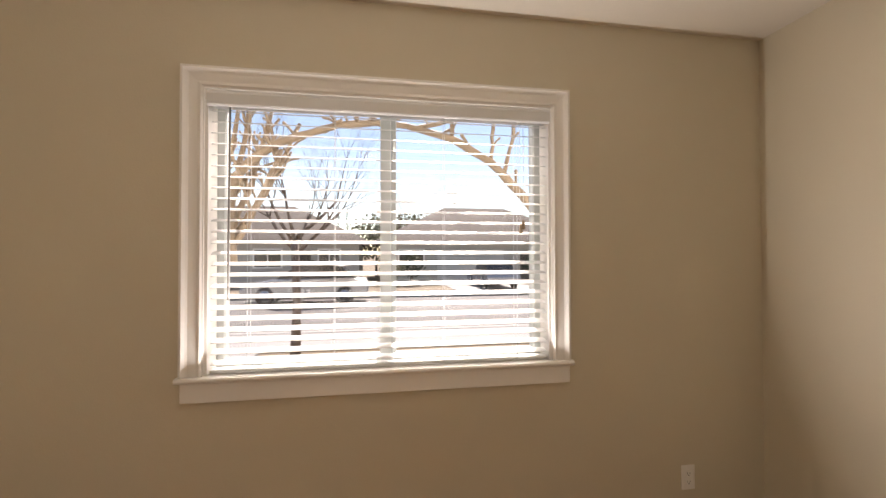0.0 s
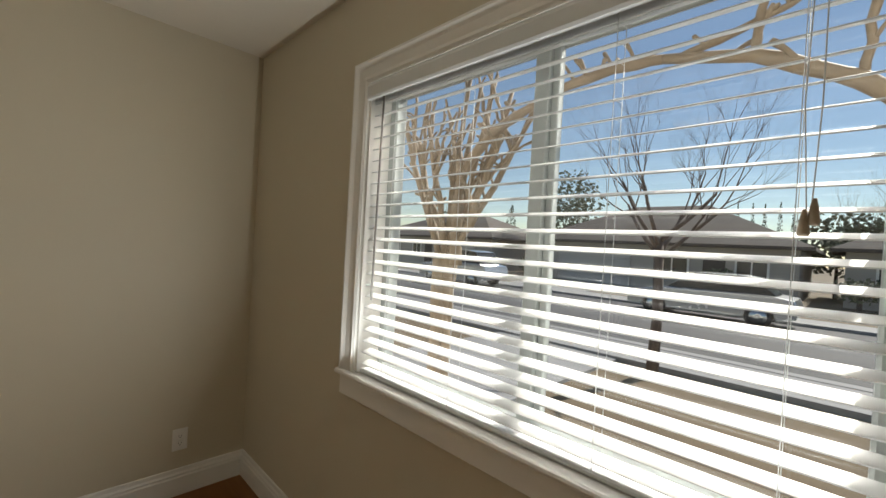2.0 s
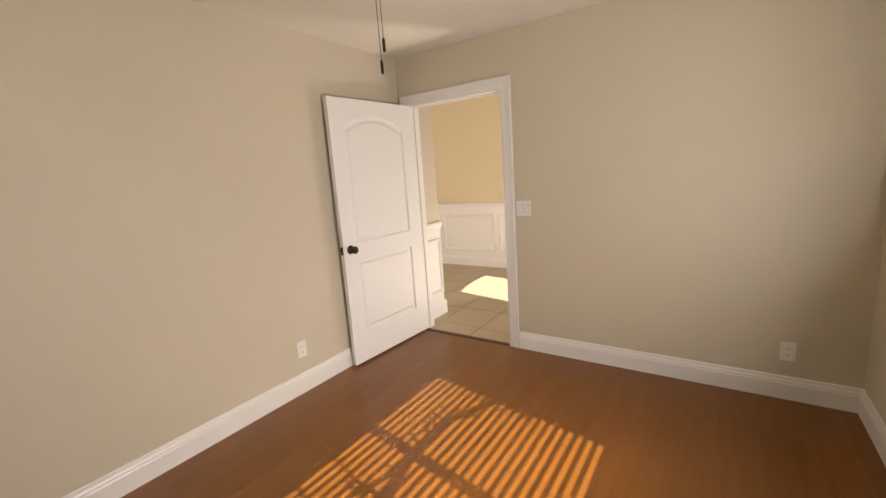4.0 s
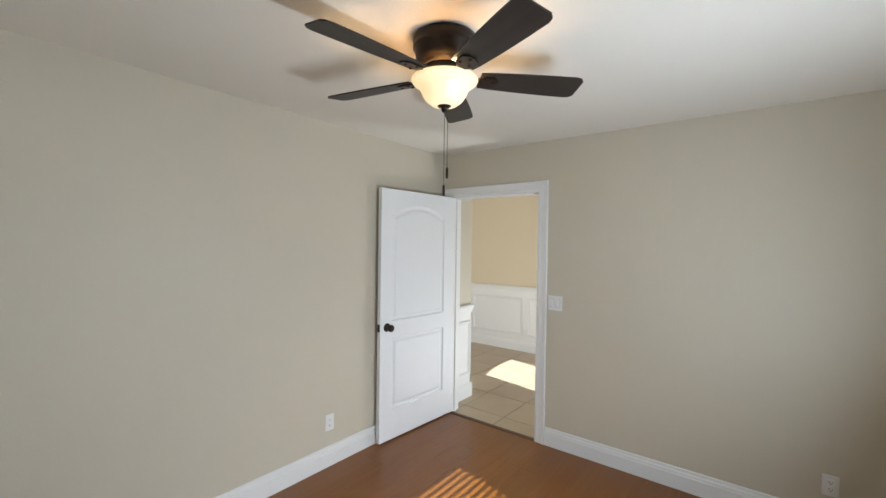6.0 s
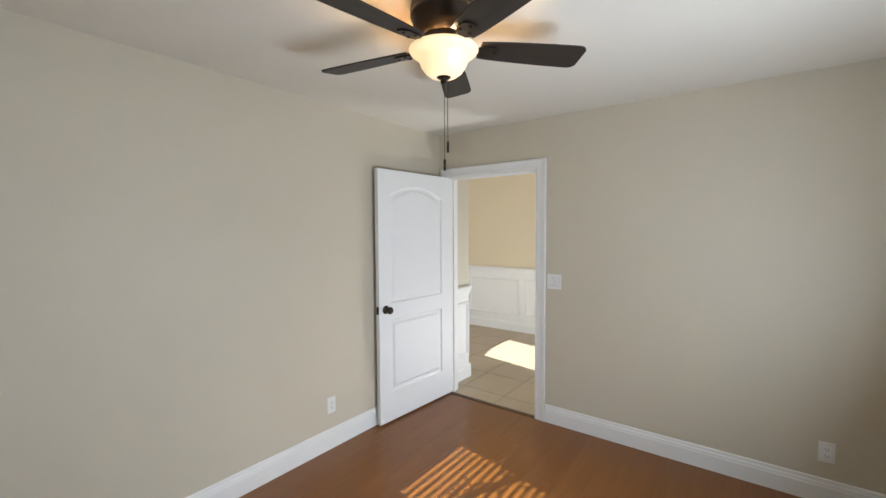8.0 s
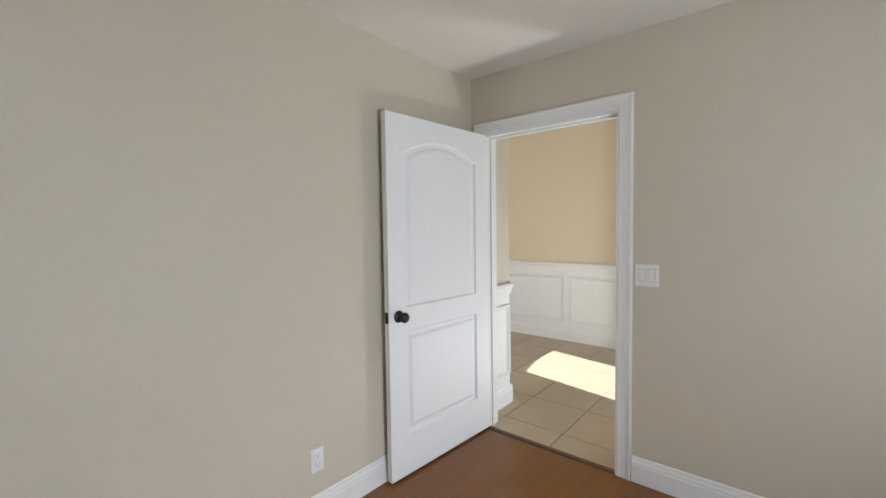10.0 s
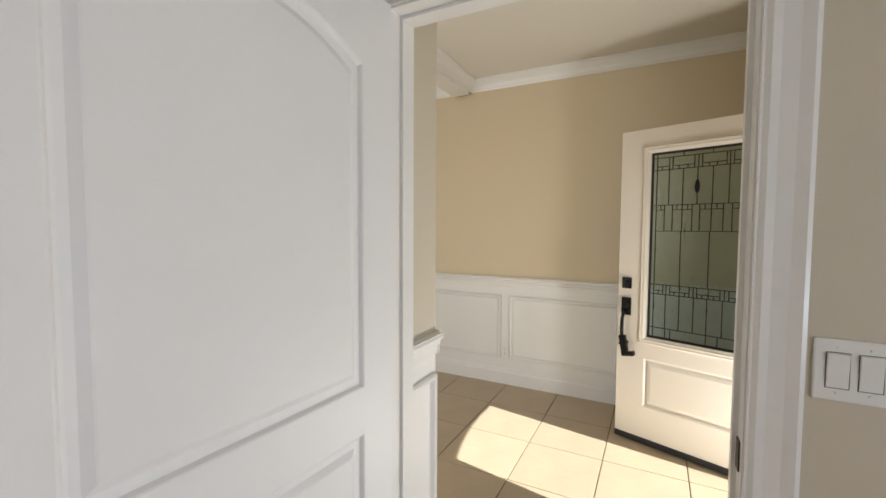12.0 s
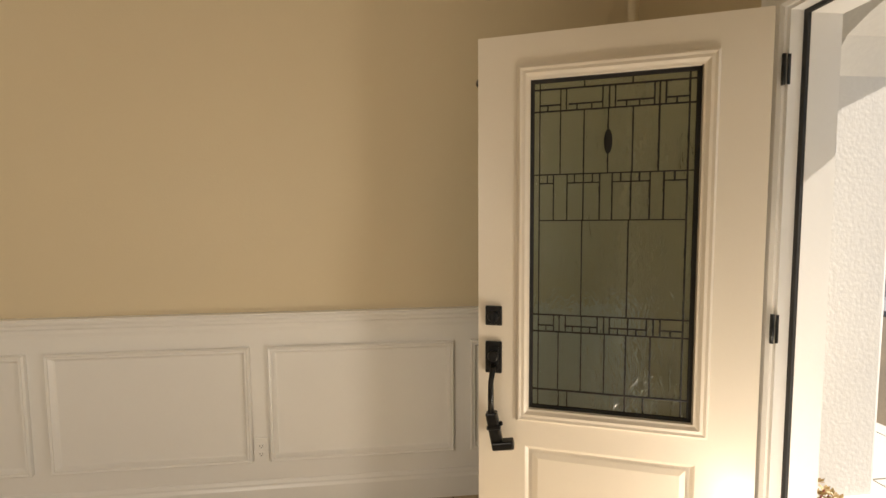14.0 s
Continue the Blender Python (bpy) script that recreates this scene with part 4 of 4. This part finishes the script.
for foot, waist, crotch, r in (((-0.07, 0.02), (-0.045, 0.02), (-0.07, 0.02), 0.030), ((-0.02, -0.05), (0.0, -0.03), (-0.02, -0.02), 0.034),
                               ((0.06, 0.0), (0.035, 0.0), (0.04, 0.0), 0.032), ((0.03, 0.07), (0.01, 0.045), (0.02, 0.05), 0.027)):
    b = bmesh.new()
    knotty(b, [(*foot, -0.02), (*waist, 0.75), (-waist[0] * 0.6, waist[1], 1.25), (*crotch, 1.75)], r * 1.25, r, 10)
    part("trunk", b, BARK, myrtle)
b = bmesh.new()
bough = knotty(b, [(0.089, 0.0, 1.697), (0.078, 0.0, 2.014), (0.099, 0.0, 2.172), (0.178, 0.0, 2.278), (0.297, 0.0, 2.373), (0.479, 0.0, 2.447), (0.669, 0.0, 2.510), (0.881, 0.0, 2.531), (1.060, 0.0, 2.521)], 0.030, 0.017, 9, 4, 0.004)
spurs(b, bough[12:], 16, 0.15, 0.009)
part("limb", b, BARK, myrtle)
b = bmesh.new()
far = knotty(b, [(1.060, 0.0, 2.521), (1.335, 0.0, 2.458), (1.578, 0.0, 2.320), (1.799, 0.0, 2.109), (2.011, 0.02, 1.803)], 0.017, 0.034, 9, 4, 0.004)
spurs(b, far, 8, 0.16, 0.010)
for x0, z0, x1, z1 in ((1.33, 2.46, 1.31, 2.90), (1.58, 2.32, 1.56, 2.85), (1.66, 2.25, 1.75, 2.80), (1.11, 2.51, 1.43, 2.62)):
    spurs(b, knotty(b, [(x0, 0, z0), ((x0 + x1) / 2 + 0.03, 0.02, (z0 + z1) / 2), (x1, 0.04, z1)], 0.014, 0.009, 7), 3, 0.12, 0.007)
part("limb", b, BARK, myrtle)
for k in range(11):
    b = bmesh.new()
    f = (k - 5) / 5
    z0 = rng.uniform(1.62, 1.88)
    end = (0.40 * f + rng.uniform(-0.04, 0.04), rng.uniform(-0.16, 0.26), rng.uniform(2.5, 2.95) - 0.25 * abs(f))
    mid = (0.22 * f + rng.uniform(-0.03, 0.03), end[1] * 0.5, z0 + 0.42 * (end[2] - z0))
    line = knotty(b, [(0.05 * f, 0.02, z0), mid, end], 0.021, 0.011, 7)
    spurs(b, line[3:], 6, 0.17, 0.008)
    for j in range(2):
        q = line[rng.randrange(4, 8)]
        e = q + Vector((rng.uniform(-0.16, 0.16), rng.uniform(-0.12, 0.12), rng.uniform(0.22, 0.42)))
        spurs(b, knotty(b, [q, q.lerp(e, 0.5) + Vector((rng.uniform(-0.03, 0.03), 0, 0)), e], 0.011, 0.007, 6), 3, 0.10, 0.006)
    part("limb", b, BARK, myrtle)


def leafy(name, at, label, h, r, material, seed, cone=False, n=900, group=""):
    t = thing(name, at, label, "tree", group)
    rng = random.Random(seed)
    b = bmesh.new()
    tube(b, [(0, 0, -0.05), (0, 0, h * 0.5)], [0.12, 0.06], 8)
    part("trunk", b, GREYBARK, t)
    b = bmesh.new()
    for i in range(n):
        f = rng.random()
        a = rng.uniform(0, 2 * math.pi)
        if cone:
            rr = r * (1 - f) ** 0.7 * math.sqrt(rng.random())
            p = Vector((rr * math.cos(a), rr * math.sin(a), h * (0.06 + 0.94 * f)))
        else:
            d = Vector((rng.gauss(0, 1), rng.gauss(0, 1), rng.gauss(0, 1))).normalized() * (rng.random() ** 0.4)
            lump = 1 + 0.25 * math.sin(3 * a + seed) * math.cos(5 * d.z)
            p = Vector((d.x * r * lump, d.y * r * lump, h * 0.62 + d.z * h * 0.38))
        s = 0.05 * r + 0.06
        q = Vector((rng.uniform(-1, 1), rng.uniform(-1, 1), rng.uniform(-0.4, 1))) * s
        w = q.cross(Vector((rng.uniform(-1, 1), rng.uniform(-1, 1), 0.4))).normalized() * s * 0.7
        b.faces.new([b.verts.new(p - q), b.verts.new(p + w), b.verts.new(p + q), b.verts.new(p - w)])
    part("crown", b, material, t, "", False)


leafy("round_tree", (-16.5, 33.5, GZ), "grey-green round tree beside a house", 9.0, 2.6, SAGE, 4, False, 1300)
leafy("round_tree", (0.3, 34.0, GZ), "grey-green round tree between two houses", 5.2, 2.3, SAGE, 15, False, 1000)
leafy("round_tree", (3.6, 39.0, GZ), "grey-green round tree behind a roof", 5.8, 3.0, SAGE, 16, False, 1100)
leafy("round_tree", (-40.0, 42.0, GZ), "dark green tree behind far roofs", 7.0, 3.4, NEEDLE, 9)
for k in range(5):
    leafy("cypress", (-8.6 + 1.25 * k, 58.0 + (k % 2), GZ), "tall thin dark cypress in a row", 8.6 + 0.5 * math.sin(3 * k), 0.55, NEEDLE, 30 + k, True, 420, "row of cypresses")
for k, (x, y, h) in enumerate(((-33, 48, 8.0), (-30, 50, 7.0), (-27.5, 49, 6.0), (-46, 36, 7.5))):
    leafy("conifer", (x, y, GZ), "dark green conifer behind far roofs", h, 1.7, NEEDLE, 50 + k, True, 500, "far conifers")
for k, (x, y) in enumerate(((1.2, 24.5), (2.4, 24.9), (-3.6, 24.4), (10.5, 25.5), (-14.2, 24.2))):
    leafy("shrub", (x, y, GZ), "dark clipped shrub before a house wall", 1.5 + 0.3 * (k % 2), 0.8, NEEDLE if k % 2 else SAGE, 70 + k, False, 350, "front shrubs")


# ---- houses over the street ----
def house(at, w, d, eave, ridge, label, garage, windows, door, seed):
    t = thing("house", at, label, "house", "houses over the street")
    b = bmesh.new()
    box(b, -w / 2, w / 2, 0, d, -0.1, eave)
    part("wall", b, HSTUCCO, t)
    b = bmesh.new()
    o = 0.55
    e = [Vector(p) for p in ((-w / 2 - o, -o, eave - 0.05), (w / 2 + o, -o, eave - 0.05), (w / 2 + o, d + o, eave - 0.05), (-w / 2 - o, d + o, eave - 0.05))]
    ins = d / 2 + o
    rg = [Vector((-w / 2 - o + ins, d / 2, ridge)), Vector((w / 2 + o - ins, d / 2, ridge))]
    vs = [b.verts.new(p) for p in e + rg]
    lo = [b.verts.new(p - Vector((0, 0, 0.16))) for p in e]
    for f in ((vs[0], vs[1], vs[5], vs[4]), (vs[1], vs[2], vs[5]), (vs[2], vs[3], vs[4], vs[5]), (vs[3], vs[0], vs[4]), tuple(lo[::-1])):
        b.faces.new(f)
    for i in range(4):
        b.faces.new((lo[i], lo[(i + 1) % 4], vs[(i + 1) % 4], vs[i]))
    roof = part("roof", b, ROOF, t, "brown shingle hip roof")
    if garage is not None:
        g = bmesh.new()
        for k in range(4):
            bevel_box(g, garage - 2.35, garage + 2.35, -0.06, 0.02, 0.03 + 0.54 * k, 0.55 + 0.54 * k, 0.015)
        part("garage_door", g, GARAGE, t, "pale panelled garage door")
    for x, ww, hh in windows:
        f = bmesh.new()
        ring(f, (x - ww / 2, 0, 1.0), X, Z, -Y, ww, hh, [(0, 0), (0, 0.05), (0.09, 0.05), (0.09, -0.02)])
        box(f, x - 0.03, x + 0.03, -0.04, 0.0, 1.05, 0.95 + hh)
        wn_ = part("window", f, TRIM, t)
        f = bmesh.new()
        box(f, x - ww / 2 + 0.05, x + ww / 2 - 0.05, -0.012, 0.01, 1.05, 0.95 + hh)
        part("pane", f, HDARK, wn_, "dark window pane")
    f = bmesh.new()
    bevel_box(f, door - 0.5, door + 0.5, -0.05, 0.02, 0.0, 2.1, 0.02)
    part("door", f, ROOF, t, "dark front door")
    return t


house((-7.8, 26.0, GZ), 14.0, 9.5, 2.75, 5.3, "low grey stucco house with brown hip roof", -3.0, ((1.6, 1.7, 1.2), (5.2, 1.4, 1.2)), 3.6, 1)
house((8.2, 27.5, GZ), 15.0, 10.0, 2.8, 5.6, "pale stucco house with wide hip roof", -1.5, ((-5.6, 1.8, 1.2), (4.8, 1.8, 1.2)), 2.6, 2)
house((-26.5, 26.0, GZ), 15.0, 9.5, 2.7, 4.9, "low stucco house with dark roof", 3.5, ((-4.5, 1.8, 1.2), (-1.2, 1.2, 1.2)), 0.4, 3)
house((-46.0, 27.0, GZ), 16.0, 9.5, 2.7, 5.0, "far low house with brown roof", -3.0, ((3.0, 1.8, 1.2),), 0.5, 4)
house((27.0, 27.0, GZ), 15.0, 9.5, 2.7, 5.2, "far stucco house beyond a driveway", 3.0, ((-3.0, 1.8, 1.2),), -0.5, 5)


# ---- parked cars ----
def car(at, rz, paint, label, suv=False):
    t = thing("car", at, label, "car", "parked cars", rz=rz)
    hh = 0.22 if suv else 0.0
    side = [(-2.2, 0.35), (-2.25, 0.62), (-2.15, 0.86 + hh * 0.5), (-1.55, 0.95 + hh * 0.6), (1.1, 0.92 + hh * 0.5), (2.0, 0.74 + hh * 0.5), (2.22, 0.58), (2.2, 0.30), (1.78, 0.28)]
    side += [(1.38 + 0.37 * math.cos(a), 0.30 + 0.36 * math.sin(a)) for a in [math.pi * k / 8 for k in range(1, 8)]] + [(0.98, 0.26), (-0.98, 0.26)]
    side += [(-1.38 + 0.37 * math.cos(a), 0.30 + 0.36 * math.sin(a)) for a in [math.pi * k / 8 for k in range(1, 8)]] + [(-1.78, 0.28)]
    b = bmesh.new()
    prism(b, (0, -0.88, 0), X, Z, Y, side, 1.76)
    bmesh.ops.bevel(b, geom=[e for e in b.edges if abs(e.verts[0].co.y - e.verts[1].co.y) < 0.01 and e.verts[0].co.z > 0.5], offset=0.06, segments=2, affect="EDGES", profile=0.5)
    part("body", b, paint, t)
    b = bmesh.new()
    prism(b, (0, -0.72, 0), X, Z, Y, [(-1.75, 0.93 + hh * 0.5), (-1.25 - hh, 1.36 + hh), (-0.9, 1.42 + hh), (0.25, 1.42 + hh), (1.05, 0.92 + hh * 0.5)], 1.44)
    part("cabin", b, HDARK, t, "dark tinted windows")
    b = bmesh.new()
    prism(b, (0, -0.70, 0), X, Z, Y, [(-1.28 - hh, 1.37 + hh), (-0.9, 1.45 + hh), (0.25, 1.45 + hh), (0.38, 1.38 + hh)], 1.40)
    part("roof", b, paint, t)
    for x in (-1.38, 1.38):
        for y in (-0.80, 0.80):
            m = Matrix.Translation((x, y, 0.32)) @ Matrix.Rotation(radians(90), 4, "X")
            b = bmesh.new()
            lathe(b, [(0.22, -0.1), (0.32, -0.1), (0.33, -0.07), (0.33, 0.07), (0.32, 0.1), (0.22, 0.1)], 24, m)
            wheel = part("wheel", b, RUBBER, t, "black tyre")
            b = bmesh.new()
            lathe(b, [(0.05, -0.105), (0.21, -0.102), (0.21, 0.102), (0.05, 0.105)], 20, m)
            part("rim", b, CHROME, wheel)
    for x, y in ((2.17, -0.6), (2.17, 0.6)):
        b = bmesh.new()
        bevel_box(b, x - 0.08, x + 0.06, y - 0.2, y + 0.2, 0.58, 0.70, 0.02)
        part("headlight", b, CHROME, t)


car((-2.3, 16.1, GZ + 0.006), 180, CARSILVER, "silver car parked by the far kerb")
car((-13.0, 16.1, GZ + 0.006), 180, CARSILVER, "silver car parked by the far kerb", True)
car((6.6, 22.0, GZ + 0.03), 90, CARSILVER, "silver car standing in a driveway")

# ---- floor pieces ----
def pieces(name, material, parent, x0, x1, y0, y1, top, thick, gap, cells, e=0.0012):
    cache = {}
    for ax, bx, ay, by in cells:
        ax, bx, ay, by = max(ax, x0), min(bx, x1), max(ay, y0), min(by, y1)
        w, d = bx - ax - gap, by - ay - gap
        if w < 0.02 or d < 0.02:
            continue
        key = (round(w, 3), round(d, 3))
        if key not in cache:
            b = bmesh.new()
            loops(b, [[Vector((sx * (w / 2 - i), sy * (d / 2 - i), z)) for sx, sy in ((-1, -1), (1, -1), (1, 1), (-1, 1))] for i, z in ((0, -thick), (0, -e), (e, 0))], True, True)
            o = part(name, b, material, parent)
            cache[key] = o.data
        else:
            o = new(name, cache[key])
            o.parent = parent
        o.location = ((ax + bx) / 2, (ay + by) / 2, top)


rng = random.Random(2)
cells, PWD = [], 0.19
y = YS - 0.06
while y < YN:
    x = XW - 0.02 - rng.choice((0.15, 0.45, 0.75, 1.05))
    while x < XE:
        cells.append((x, x + 1.21, y, y + PWD))
        x += 1.21
    y += PWD
pieces("plank", FLOORW, floor_bed, XW - 0.02, XE, YS, YN, 0.0, 0.011, 0.0003, cells, 0.0004)
TP = 0.4515
cells = [(-2.32 + TP * i, -2.32 + TP * (i + 1), -0.857 + TP * j, -0.857 + TP * (j + 1)) for i in range(-5, 3) for j in range(-8, 3)]
pieces("tile", TILE, floor_foyer, FX, XW - 0.03, -4.4, FN - 0.004, 0.0, 0.0055, 0.006, cells)
cells = [(-4.1 + 0.62 * i, -4.1 + 0.62 * (i + 1), 0.28 + 0.62 * j, 0.28 + 0.62 * (j + 1)) for i in range(-2, 5) for j in range(-1, 4)]
pieces("slab", CONCRETE, porch, -5.6, XF - 0.05, FN + 0.19, 2.3, PZ, 0.03, 0.012, cells)
